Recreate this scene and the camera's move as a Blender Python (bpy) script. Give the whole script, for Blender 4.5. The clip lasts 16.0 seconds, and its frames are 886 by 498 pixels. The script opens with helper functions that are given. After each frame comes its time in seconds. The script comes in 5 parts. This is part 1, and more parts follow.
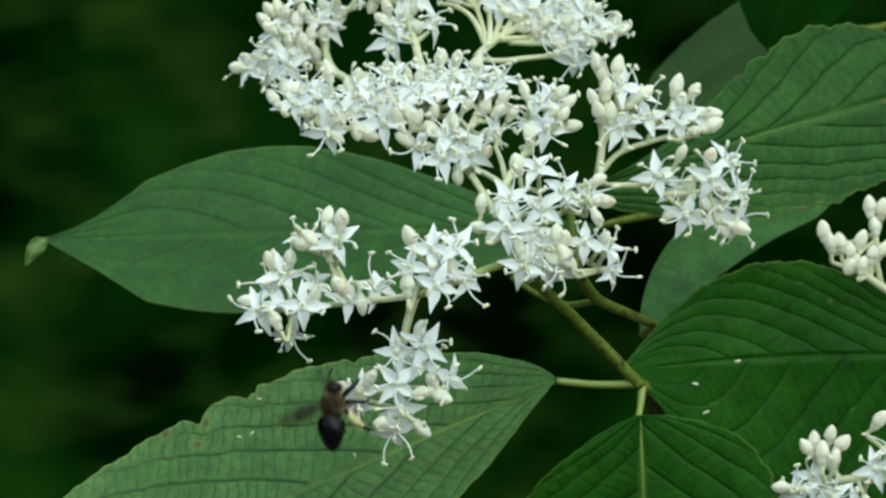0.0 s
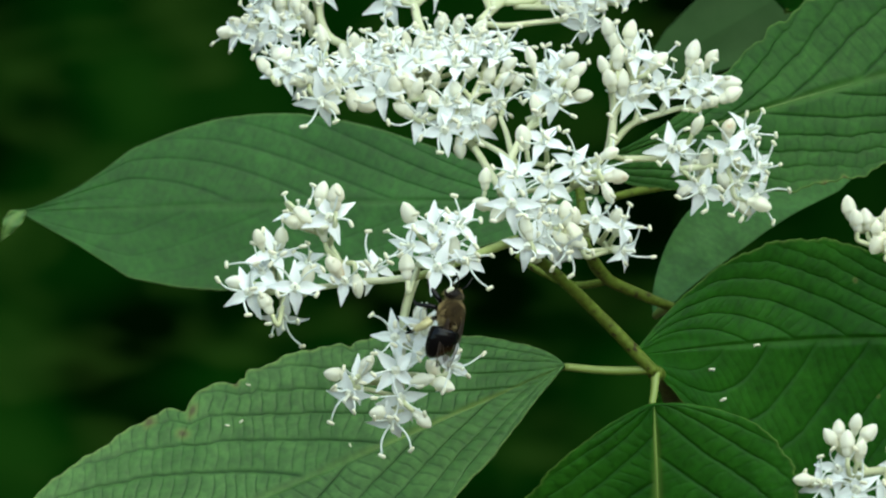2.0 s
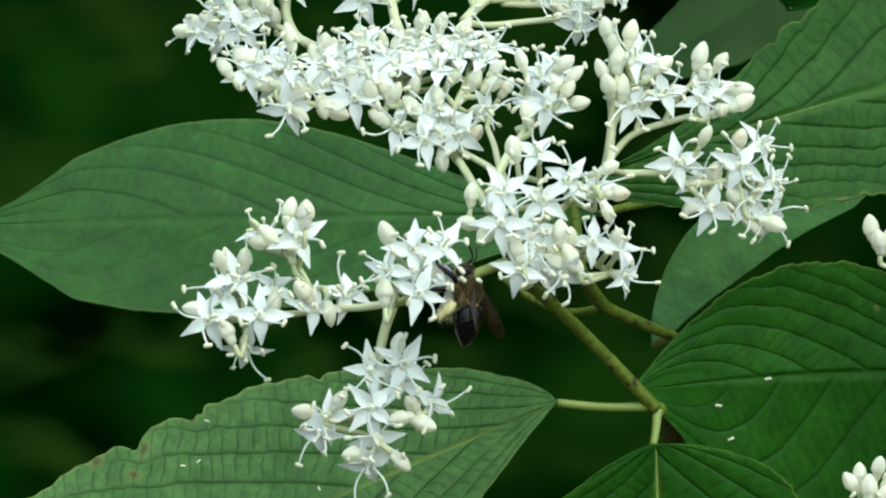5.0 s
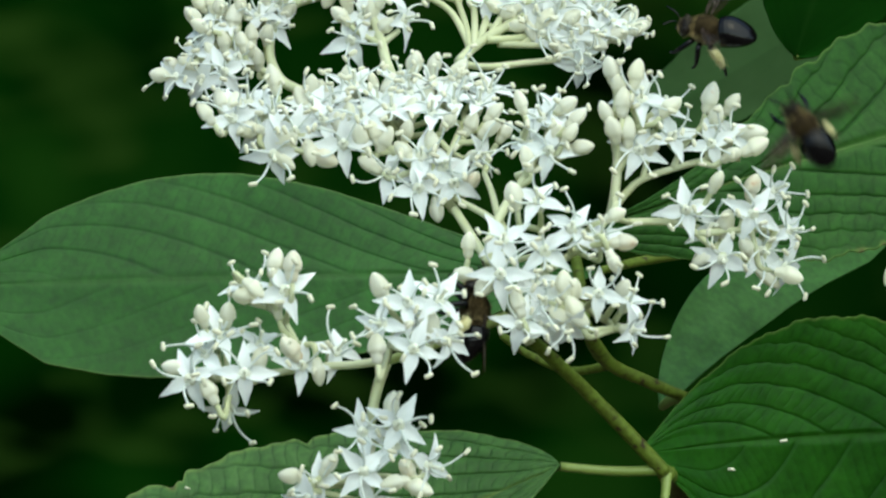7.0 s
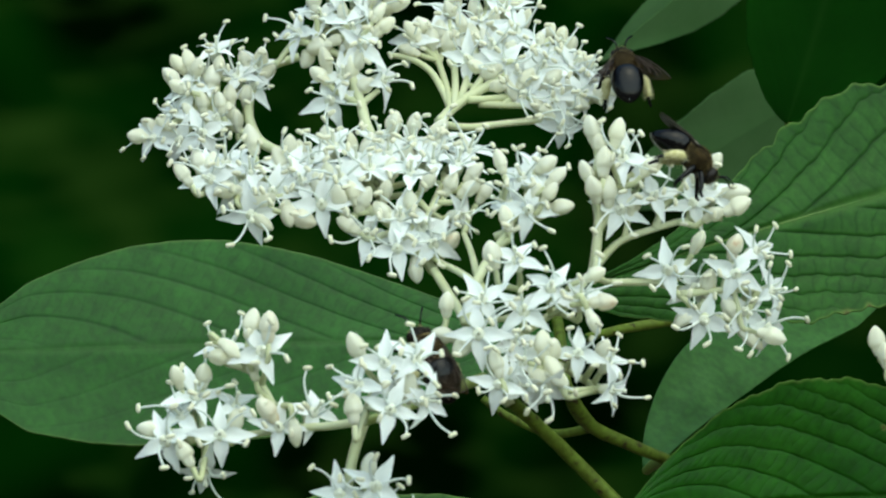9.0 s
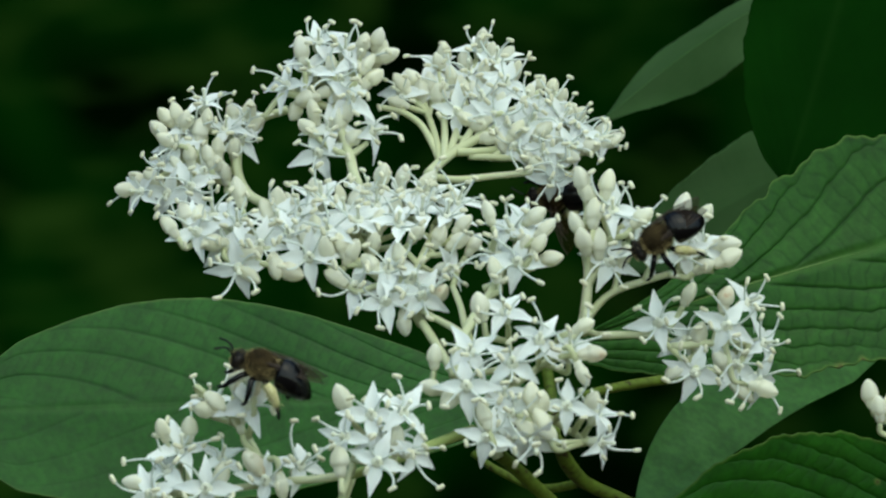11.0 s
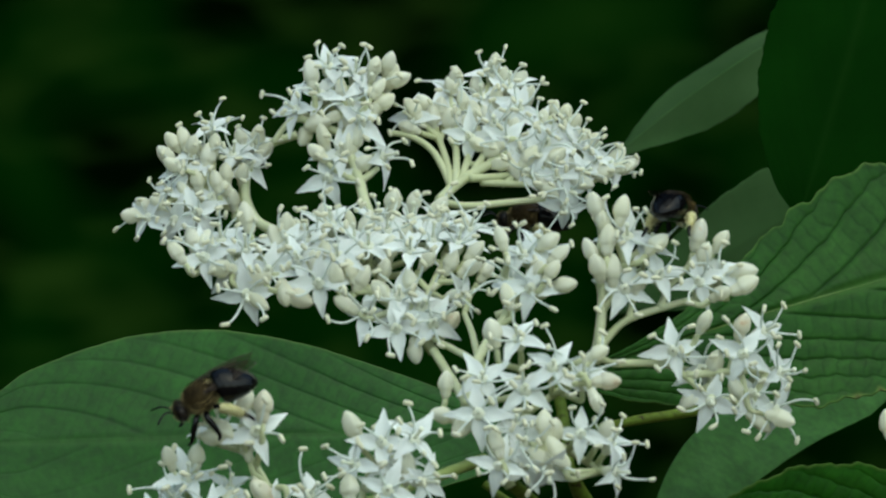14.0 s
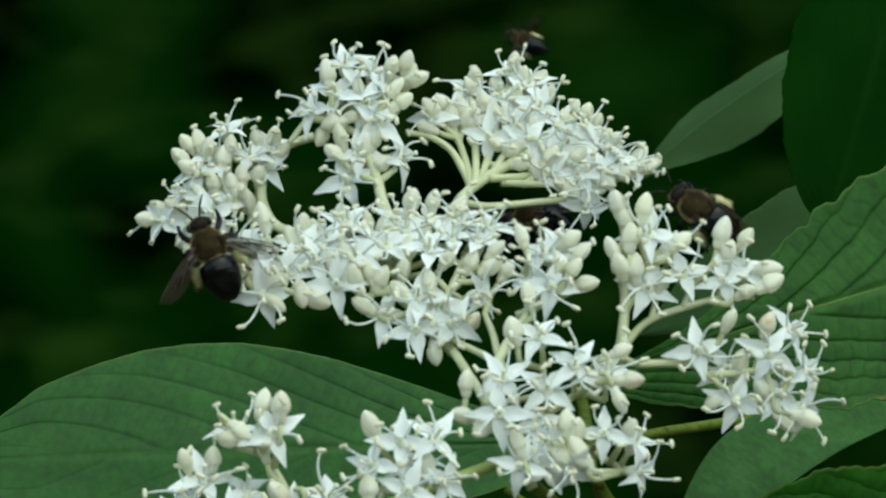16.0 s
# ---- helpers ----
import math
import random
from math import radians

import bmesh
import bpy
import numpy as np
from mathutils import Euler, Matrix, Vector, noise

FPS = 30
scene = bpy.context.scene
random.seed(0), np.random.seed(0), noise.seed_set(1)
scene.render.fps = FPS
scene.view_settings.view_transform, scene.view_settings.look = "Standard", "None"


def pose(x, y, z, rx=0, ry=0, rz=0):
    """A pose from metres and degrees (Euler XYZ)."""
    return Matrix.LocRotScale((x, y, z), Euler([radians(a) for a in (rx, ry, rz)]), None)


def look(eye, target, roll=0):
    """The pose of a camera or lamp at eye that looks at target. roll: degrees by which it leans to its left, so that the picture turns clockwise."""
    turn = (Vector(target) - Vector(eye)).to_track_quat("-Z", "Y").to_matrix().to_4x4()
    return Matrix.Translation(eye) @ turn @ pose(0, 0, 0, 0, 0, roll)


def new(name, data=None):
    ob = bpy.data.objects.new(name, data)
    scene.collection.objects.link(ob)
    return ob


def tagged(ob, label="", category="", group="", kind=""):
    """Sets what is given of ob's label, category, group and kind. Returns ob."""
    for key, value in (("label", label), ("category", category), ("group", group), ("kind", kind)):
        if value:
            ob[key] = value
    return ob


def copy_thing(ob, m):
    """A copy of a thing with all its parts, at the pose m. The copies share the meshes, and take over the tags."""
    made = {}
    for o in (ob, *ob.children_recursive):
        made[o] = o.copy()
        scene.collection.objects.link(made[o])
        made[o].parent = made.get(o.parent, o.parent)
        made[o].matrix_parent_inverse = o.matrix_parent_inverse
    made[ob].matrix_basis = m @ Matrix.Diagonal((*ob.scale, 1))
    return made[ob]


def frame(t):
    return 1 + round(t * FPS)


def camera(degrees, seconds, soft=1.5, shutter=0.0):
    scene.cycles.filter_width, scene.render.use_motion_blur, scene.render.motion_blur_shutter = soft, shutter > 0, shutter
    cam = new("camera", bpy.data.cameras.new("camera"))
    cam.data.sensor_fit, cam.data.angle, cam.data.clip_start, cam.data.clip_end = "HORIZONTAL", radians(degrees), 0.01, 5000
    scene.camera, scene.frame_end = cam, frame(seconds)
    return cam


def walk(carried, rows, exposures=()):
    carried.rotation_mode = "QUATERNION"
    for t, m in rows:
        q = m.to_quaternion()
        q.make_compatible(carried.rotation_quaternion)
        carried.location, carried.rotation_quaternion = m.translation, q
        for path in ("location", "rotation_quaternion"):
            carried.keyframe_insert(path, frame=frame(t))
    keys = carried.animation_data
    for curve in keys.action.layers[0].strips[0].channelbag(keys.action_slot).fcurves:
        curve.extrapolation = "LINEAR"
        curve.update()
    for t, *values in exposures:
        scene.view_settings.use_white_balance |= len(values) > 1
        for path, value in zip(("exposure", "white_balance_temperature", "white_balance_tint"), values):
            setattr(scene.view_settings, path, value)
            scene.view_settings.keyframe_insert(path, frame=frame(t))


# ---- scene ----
# A flowering dogwood spray with bees, in the open shade of a shrubbery.
# Plan numbers are millimetres round the middle of the spray, 1.3 m above the ground.
HEIGHT = 1.3


def mm(p):
    return Vector((p[0] / 1000, p[1] / 1000, HEIGHT + p[2] / 1000))


# ------------------------------------------------------------ camera
cam = camera(7.28, 16.0, soft=2.1, shutter=0.5)
cam.data.dof.use_dof = True
cam.data.dof.focus_distance = 0.96
cam.data.dof.aperture_fstop = 145

# seconds, x, y, z, turn to the right, tilt, lean
PATH = [
    (0, 0.0000, -1.1000, 1.3000, 0.000, 0.001, 0.000), (0.5, 0.0004, -1.0834, 1.3026, -0.029, -0.192, -0.076),
    (1, 0.0011, -1.0710, 1.3024, -0.080, -0.233, -0.030), (1.5, -0.0009, -1.0510, 1.3052, 0.035, -0.436, 0.058),
    (2, -0.0015, -1.0343, 1.3059, 0.073, -0.511, 0.037), (2.5, -0.0026, -1.0172, 1.3075, 0.148, -0.627, 0.079),
    (3, -0.0009, -1.0014, 1.3078, 0.071, -0.644, 0.145), (3.5, -0.0038, -0.9839, 1.3118, 0.272, -0.866, 0.173),
    (6, -0.0107, -0.9028, 1.3046, 0.851, -0.094, 0.172), (6.5, -0.0121, -0.8875, 1.3023, 0.961, 0.166, 0.052),
    (7, -0.0116, -0.8786, 1.3027, 0.956, 0.258, -0.002), (7.5, -0.0063, -0.8815, 1.2976, 0.626, 0.726, -0.021),
    (8, -0.0081, -0.8797, 1.2976, 0.784, 0.858, -0.066), (8.5, 0.0016, -0.8796, 1.2949, 0.207, 1.149, -0.053),
    (9, -0.0042, -0.8700, 1.2966, 0.652, 1.163, -0.098), (11.5, 0.0051, -0.8614, 1.2908, 0.227, 2.063, -0.166),
    (12, 0.0081, -0.8594, 1.2911, 0.021, 2.121, -0.063), (12.5, 0.0070, -0.8578, 1.2884, 0.064, 2.355, -0.143),
    (13, 0.0029, -0.8511, 1.2904, 0.302, 2.264, -0.152), (13.5, 0.0036, -0.8517, 1.2877, 0.207, 2.455, -0.114),
    (14, 0.0003, -0.8484, 1.2865, 0.367, 2.529, -0.058), (14.5, 0.0010, -0.8466, 1.2832, 0.255, 2.719, -0.087),
    (15, -0.0022, -0.8406, 1.2826, 0.424, 2.749, -0.191), (15.5, 0.0004, -0.8376, 1.2782, 0.221, 3.069, -0.292),
    (16, 0.0011, -0.8335, 1.2763, 0.157, 3.267, -0.386)]
walk(cam, [(t, pose(x, y, z, 90 + tilt, 0, -pan) @ pose(0, 0, 0, 0, 0, lean)) for t, x, y, z, pan, tilt, lean in PATH],
     exposures=[(t, e, 6520, -10 if t < 9 else -13) for t, e in ((0, 0.55), (1.5, 0.70), (3.5, 0.90), (6, 0.70), (7, 0.68), (8, 0.75), (9, 0.62), (11.5, 0.22), (14, 0.13), (16, 0.34))])

# ------------------------------------------------------------ light
world = bpy.data.worlds.new("sky")
scene.world = world
world.use_nodes = True
wn = world.node_tree.nodes
sky = wn.new("ShaderNodeTexSky")
sky.sky_type = "NISHITA"
sky.sun_disc = False
sky.sun_elevation, sky.sun_rotation = radians(58), radians(155)
sky.air_density, sky.dust_density = 1.0, 2.0
world.node_tree.links.new(sky.outputs[0], wn["Background"].inputs[0])
wn["Background"].inputs[1].default_value = 0.15

sun_data = bpy.data.lights.new("sun", "SUN")
sun_data.energy, sun_data.angle, sun_data.color = 1.45, radians(100), (1.0, 0.97, 0.92)
sun = new("sun", sun_data)
sun.matrix_world = look((0.9, -2.4, 4.2), (0, 0, 1.3))


# ------------------------------------------------------------ materials
def material(name):
    m = bpy.data.materials.new(name)
    m.use_nodes = True
    return m, m.node_tree.nodes, m.node_tree.links, m.node_tree.nodes["Principled BSDF"]


def noise_node(nodes, links, scale, detail=4.0, coords="Object"):
    tc = nodes.new("ShaderNodeTexCoord")
    n = nodes.new("ShaderNodeTexNoise")
    n.inputs["Scale"].default_value = scale
    n.inputs["Detail"].default_value = detail
    info = nodes.new("ShaderNodeObjectInfo")
    shift = nodes.new("ShaderNodeVectorMath")
    shift.operation = "ADD"
    links.new(tc.outputs[coords], shift.inputs[0])
    links.new(info.outputs["Random"], shift.inputs[1])
    links.new(shift.outputs[0], n.inputs["Vector"])
    return n


def ramp_node(nodes, links, source, stops):
    r = nodes.new("ShaderNodeValToRGB")
    e = r.color_ramp.elements
    while len(e) < len(stops):
        e.new(0.5)
    for el, (pos, col) in zip(e, stops):
        el.position = pos
        el.color = (*col, 1)
    links.new(source, r.inputs[0])
    return r


def bump_node(nodes, links, source, strength, distance, bsdf):
    b = nodes.new("ShaderNodeBump")
    b.inputs["Strength"].default_value = strength
    b.inputs["Distance"].default_value = distance
    links.new(source, b.inputs["Height"])
    links.new(b.outputs[0], bsdf.inputs["Normal"])
    return b


def add_translucent(m, nodes, links, bsdf, color_socket, share):
    out = nodes["Material Output"]
    tr = nodes.new("ShaderNodeBsdfTranslucent")
    mix = nodes.new("ShaderNodeMixShader")
    mix.inputs[0].default_value = share
    links.new(color_socket, tr.inputs["Color"])
    links.new(bsdf.outputs[0], mix.inputs[1])
    links.new(tr.outputs[0], mix.inputs[2])
    links.new(mix.outputs[0], out.inputs["Surface"])


def mottled(name, stops, scale, rough, bump=0.0, bump_scale=2000, translucent=0.0, sheen=0.0, spec=0.5):
    """A matt or glossy surface whose colour wanders between a few tones."""
    m, n, l, b = material(name)
    tex = noise_node(n, l, scale)
    col = ramp_node(n, l, tex.outputs["Fac"], stops)
    info = n.new("ShaderNodeObjectInfo")
    hsv = n.new("ShaderNodeHueSaturation")
    val = n.new("ShaderNodeMapRange")
    val.inputs["To Min"].default_value, val.inputs["To Max"].default_value = 0.93, 1.03
    l.new(info.outputs["Random"], val.inputs["Value"])
    l.new(val.outputs[0], hsv.inputs["Value"])
    l.new(col.outputs[0], hsv.inputs["Color"])
    l.new(hsv.outputs[0], b.inputs["Base Color"])
    b.inputs["Roughness"].default_value = rough
    b.inputs["Specular IOR Level"].default_value = spec
    if sheen:
        b.inputs["Sheen Weight"].default_value = sheen
    if bump:
        fine = noise_node(n, l, bump_scale, 3)
        bump_node(n, l, fine.outputs["Fac"], bump, 0.0002, b)
    if translucent:
        add_translucent(m, n, l, b, hsv.outputs[0], translucent)
    return m


PETAL = mottled("white_petal", [(0.3, (0.92, 0.95, 0.945)), (0.7, (0.955, 0.97, 0.967))], 400, 0.6, 0.15, 3000, 0.34, 0, 0.2)
CREAM = mottled("cream_bud", [(0.25, (0.88, 0.865, 0.68)), (0.5, (0.92, 0.91, 0.77)), (0.72, (0.94, 0.935, 0.84)), (0.78, (0.76, 0.58, 0.36))], 300, 0.55, 0.15, 3000, 0.4)
BLUSH = mottled("blushed_bud", [(0.44, (0.89, 0.87, 0.72)), (0.62, (0.87, 0.80, 0.62)), (0.74, (0.68, 0.46, 0.26))], 420, 0.5, 0.15, 3000, 0.3)
CALYX = mottled("calyx", [(0.3, (0.90, 0.91, 0.75)), (0.7, (0.94, 0.95, 0.85))], 500, 0.5, 0.1, 3000, 0.3)
FILAMENT = mottled("filament", [(0.3, (0.86, 0.90, 0.86)), (0.7, (0.91, 0.94, 0.91))], 300, 0.45, 0, 0, 0.4)
ANTHER = mottled("anther", [(0.3, (0.76, 0.74, 0.55)), (0.7, (0.86, 0.84, 0.67))], 700, 0.6, 0.2, 4000, 0.2)
STALK = mottled("pale_stalk", [(0.3, (0.60, 0.63, 0.36)), (0.7, (0.74, 0.76, 0.52))], 120, 0.45, 0.1, 2500, 0.25)
GREEN_STALK = mottled("green_stalk", [(0.3, (0.26, 0.33, 0.08)), (0.7, (0.40, 0.47, 0.17))], 90, 0.45, 0.1, 2500)
PETIOLE = mottled("petiole", [(0.3, (0.15, 0.21, 0.035)), (0.7, (0.25, 0.32, 0.075))], 90, 0.45, 0.1, 2500)
TWIG = mottled("twig_bark", [(0.34, (0.03, 0.018, 0.008)), (0.39, (0.075, 0.10, 0.011)), (0.62, (0.115, 0.165, 0.020))], 900, 0.55, 0.25, 1500, 0, 0, 0.2)
BARK = mottled("old_bark", [(0.3, (0.010, 0.009, 0.005)), (0.7, (0.028, 0.026, 0.016))], 60, 0.85, 0.6, 300)
SOIL = mottled("leaf_litter", [(0.3, (0.03, 0.022, 0.014)), (0.55, (0.07, 0.05, 0.03)), (0.75, (0.05, 0.07, 0.025))], 6, 0.95, 0.5, 60)


def leaf_material(name, dark, mid, vein, rough, translucent=0.12, spec=0.26, grain=1.0):
    m, n, l, b = material(name)
    big = noise_node(n, l, 55, 5)
    col = ramp_node(n, l, big.outputs["Fac"], [(0.3, dark), (0.7, mid)])
    fine = noise_node(n, l, 900, 4)
    speck = ramp_node(n, l, fine.outputs["Fac"], [(0.35, (1 - 0.18 * grain,) * 3), (0.65, (1 + 0.12 * grain,) * 3)])
    mul = n.new("ShaderNodeMix")
    mul.data_type, mul.blend_type = "RGBA", "MULTIPLY"
    mul.inputs[0].default_value = 1.0
    cloud = noise_node(n, l, 260, 6)
    mottle = ramp_node(n, l, cloud.outputs["Fac"], [(0.36, (1 - 0.16 * grain, 1 - 0.14 * grain, 1 - 0.14 * grain)), (0.64, (1 + 0.18 * grain, 1 + 0.15 * grain, 1 + 0.22 * grain))])
    both = n.new("ShaderNodeMix")
    both.data_type, both.blend_type = "RGBA", "MULTIPLY"
    both.inputs[0].default_value = 1.0
    l.new(speck.outputs[0], both.inputs[6])
    l.new(mottle.outputs[0], both.inputs[7])
    l.new(col.outputs[0], mul.inputs[6])
    l.new(both.outputs[2], mul.inputs[7])
    attr = n.new("ShaderNodeAttribute")
    attr.attribute_name = "vein"
    mix = n.new("ShaderNodeMix")
    mix.data_type = "RGBA"
    mix.inputs[7].default_value = (*vein, 1)
    l.new(attr.outputs["Fac"], mix.inputs[0])
    l.new(mul.outputs[2], mix.inputs[6])
    # Shade in the sunken veins is painted here, on top of the relief
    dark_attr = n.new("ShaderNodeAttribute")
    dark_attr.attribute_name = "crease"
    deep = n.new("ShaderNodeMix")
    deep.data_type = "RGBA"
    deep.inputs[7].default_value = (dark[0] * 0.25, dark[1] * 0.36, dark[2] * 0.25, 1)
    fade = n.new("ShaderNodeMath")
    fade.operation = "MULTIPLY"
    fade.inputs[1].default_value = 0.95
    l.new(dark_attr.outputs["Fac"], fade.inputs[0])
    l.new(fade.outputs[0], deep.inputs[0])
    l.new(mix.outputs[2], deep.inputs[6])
    sick = n.new("ShaderNodeAttribute")
    sick.attribute_name = "blight"
    tone = ramp_node(n, l, sick.outputs["Fac"], [(0.45, (0.15, 0.20, 0.045)), (0.95, (0.07, 0.05, 0.02))])
    share = ramp_node(n, l, sick.outputs["Fac"], [(0.12, (0, 0, 0)), (0.85, (0.8, 0.8, 0.8))])
    patch = n.new("ShaderNodeMix")
    patch.data_type = "RGBA"
    l.new(share.outputs[0], patch.inputs[0])
    l.new(deep.outputs[2], patch.inputs[6])
    l.new(tone.outputs[0], patch.inputs[7])
    l.new(patch.outputs[2], b.inputs["Base Color"])
    rr = ramp_node(n, l, fine.outputs["Fac"], [(0.3, (rough - 0.06,) * 3), (0.7, (rough + 0.08,) * 3)])
    l.new(rr.outputs[0], b.inputs["Roughness"])
    b.inputs["Specular IOR Level"].default_value = spec
    bump_node(n, l, fine.outputs["Fac"], 0.25 * grain, 0.0002, b)
    add_translucent(m, n, l, b, mix.outputs[2], translucent)
    return m


LEAF = leaf_material("dogwood_leaf", (0.017, 0.064, 0.008), (0.029, 0.092, 0.013), (0.15, 0.24, 0.05), 0.45, 0.12, 0.12)
# Lit copy of the dogwood leaf: the brighter light is in the colour
LEAF_LIT = leaf_material("dogwood_leaf_lit", (0.047, 0.120, 0.023), (0.081, 0.172, 0.041), (0.24, 0.32, 0.08), 0.45, 0.12, 0.24)
# Shaded copy of the dogwood leaf, darkened in colour for less light
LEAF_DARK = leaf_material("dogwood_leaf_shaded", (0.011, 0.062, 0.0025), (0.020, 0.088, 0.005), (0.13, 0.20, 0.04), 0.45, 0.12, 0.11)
LEAF_LONG = leaf_material("greyed_dogwood_leaf", (0.017, 0.073, 0.008), (0.027, 0.100, 0.014), (0.13, 0.20, 0.05), 0.5, 0.12, 0.2)
# Darkest copy: deep shade painted into the green
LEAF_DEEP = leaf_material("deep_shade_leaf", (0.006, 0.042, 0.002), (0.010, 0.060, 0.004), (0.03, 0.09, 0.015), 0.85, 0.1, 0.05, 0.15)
LEAF_PALE = leaf_material("pale_dogwood_leaf", (0.045, 0.125, 0.026), (0.065, 0.165, 0.038), (0.17, 0.28, 0.12), 0.6, 0.25, 0.2)
# Dimmed copy for leaves further back, their shade mixed into the tone
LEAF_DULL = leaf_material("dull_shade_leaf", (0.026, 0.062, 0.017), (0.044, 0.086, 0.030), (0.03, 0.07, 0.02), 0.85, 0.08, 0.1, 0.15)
VEIN = mottled("leaf_midrib", [(0.3, (0.12, 0.20, 0.035)), (0.7, (0.20, 0.28, 0.06))], 200, 0.45)


# ------------------------------------------------------------ helpers
def mesh_of(name, verts, faces, mat, smooth=True):
    me = bpy.data.meshes.new(name)
    me.from_pydata([tuple(v) for v in verts], [], [tuple(f) for f in faces])
    for mt in mat if isinstance(mat, (list, tuple)) else (mat,):
        me.materials.append(mt)
    if smooth:
        me.polygons.foreach_set("use_smooth", [True] * len(me.polygons))
    me.update()
    return me


def thing(name, at, label, category, group="", kind=""):
    ob = new(name)
    ob.empty_display_size = 0.01
    ob.matrix_basis = Matrix.Translation(at)
    ob["base"] = tuple(at)
    return tagged(ob, label, category, group, kind)


def part(name, me, parent, m=None, label=""):
    """One mesh object under a thing or a part; m is its pose in the parent's space."""
    ob = new(name, me)
    ob.parent = parent
    if m is not None:
        ob.matrix_basis = m
    return tagged(ob, label)


def smooth_line(points, steps=6):
    """Catmull-Rom through the points (vectors of any length)."""
    pts = [np.array(p, float) for p in points]
    if len(pts) < 3:
        return [pts[0] + (pts[-1] - pts[0]) * k / steps for k in range(steps + 1)]
    ext = [2 * pts[0] - pts[1]] + pts + [2 * pts[-1] - pts[-2]]
    out = []
    for i in range(1, len(ext) - 2):
        a, b, c, d = ext[i - 1:i + 3]
        for k in range(steps):
            t = k / steps
            out.append(0.5 * (2 * b + (c - a) * t + (2 * a - 5 * b + 4 * c - d) * t * t + (3 * b - a - 3 * c + d) * t ** 3))
    out.append(pts[-1])
    return out


def tube(line, radii, sides=8, lumpy=0.0, rng=None):
    """Verts and faces of a tapered tube along a line, closed at both ends."""
    verts, faces = [], []
    n = len(line)
    ref = None
    for i, p in enumerate(line):
        d = np.array(line[min(i + 1, n - 1)]) - np.array(line[max(i - 1, 0)])
        d = d / (np.linalg.norm(d) + 1e-12)
        if ref is None:
            ref = np.cross(d, (0.3, 0.9, 0.2))
        u = ref - d * np.dot(ref, d)
        u /= np.linalg.norm(u) + 1e-12
        ref = u
        w = np.cross(d, u)
        for k in range(sides):
            a = 2 * math.pi * k / sides
            r = radii[i] * (1 + (lumpy * rng.uniform(-1, 1) if lumpy else 0))
            verts.append(np.array(p) + r * (math.cos(a) * u + math.sin(a) * w))
    for i in range(n - 1):
        for k in range(sides):
            k2 = (k + 1) % sides
            faces.append((i * sides + k, i * sides + k2, (i + 1) * sides + k2, (i + 1) * sides + k))
    faces.append(tuple(range(sides))[::-1])
    faces.append(tuple((n - 1) * sides + k for k in range(sides)))
    return verts, faces


def joined(pieces):
    verts, faces = [], []
    for v, f in pieces:
        o = len(verts)
        verts += list(v)
        faces += [tuple(i + o for i in q) for q in f]
    return verts, faces


def lathe(profile, sides=12, lobes=0, depth=0.0, axis="z"):
    """A solid of revolution from (distance along, radius) pairs; lobes gives it shallow grooves."""
    verts, faces = [], []
    for z, r in profile:
        for k in range(sides):
            a = 2 * math.pi * k / sides
            q = r * (1 - depth * (0.5 + 0.5 * math.cos(lobes * a)) ** 6 if lobes else 1)
            c, s = q * math.cos(a), q * math.sin(a)
            verts.append((c, s, z) if axis == "z" else (z, c, s))
    n = len(profile)
    for i in range(n - 1):
        for k in range(sides):
            k2 = (k + 1) % sides
            f = (i * sides + k, i * sides + k2, (i + 1) * sides + k2, (i + 1) * sides + k)
            faces.append(f)
    faces.append(tuple(range(sides))[::-1])
    faces.append(tuple((n - 1) * sides + k for k in range(sides)))
    return verts, faces


MM = 0.001

# ------------------------------------------------------------ ground and distance
rng = random.Random(7)


def ground_sheet():
    side, n = 400.0, 60
    verts, faces = [], []
    for j in range(n + 1):
        for i in range(n + 1):
            x, y = (i / n * 2 - 1), (j / n * 2 - 1)
            x, y = side * x * abs(x) ** 2, side * y * abs(y) ** 2
            verts.append((x, y, 0.04 * noise.noise(Vector((x * 0.7, y * 0.7, 0))) - 0.02))
    for j in range(n):
        for i in range(n):
            a = j * (n + 1) + i
            faces.append((a, a + 1, a + n + 2, a + n + 1))
    return tagged(new("ground", mesh_of("ground", verts, faces, SOIL)), "dark soil and leaf litter under the shrubs", "ground", kind="structure")


ground_sheet()


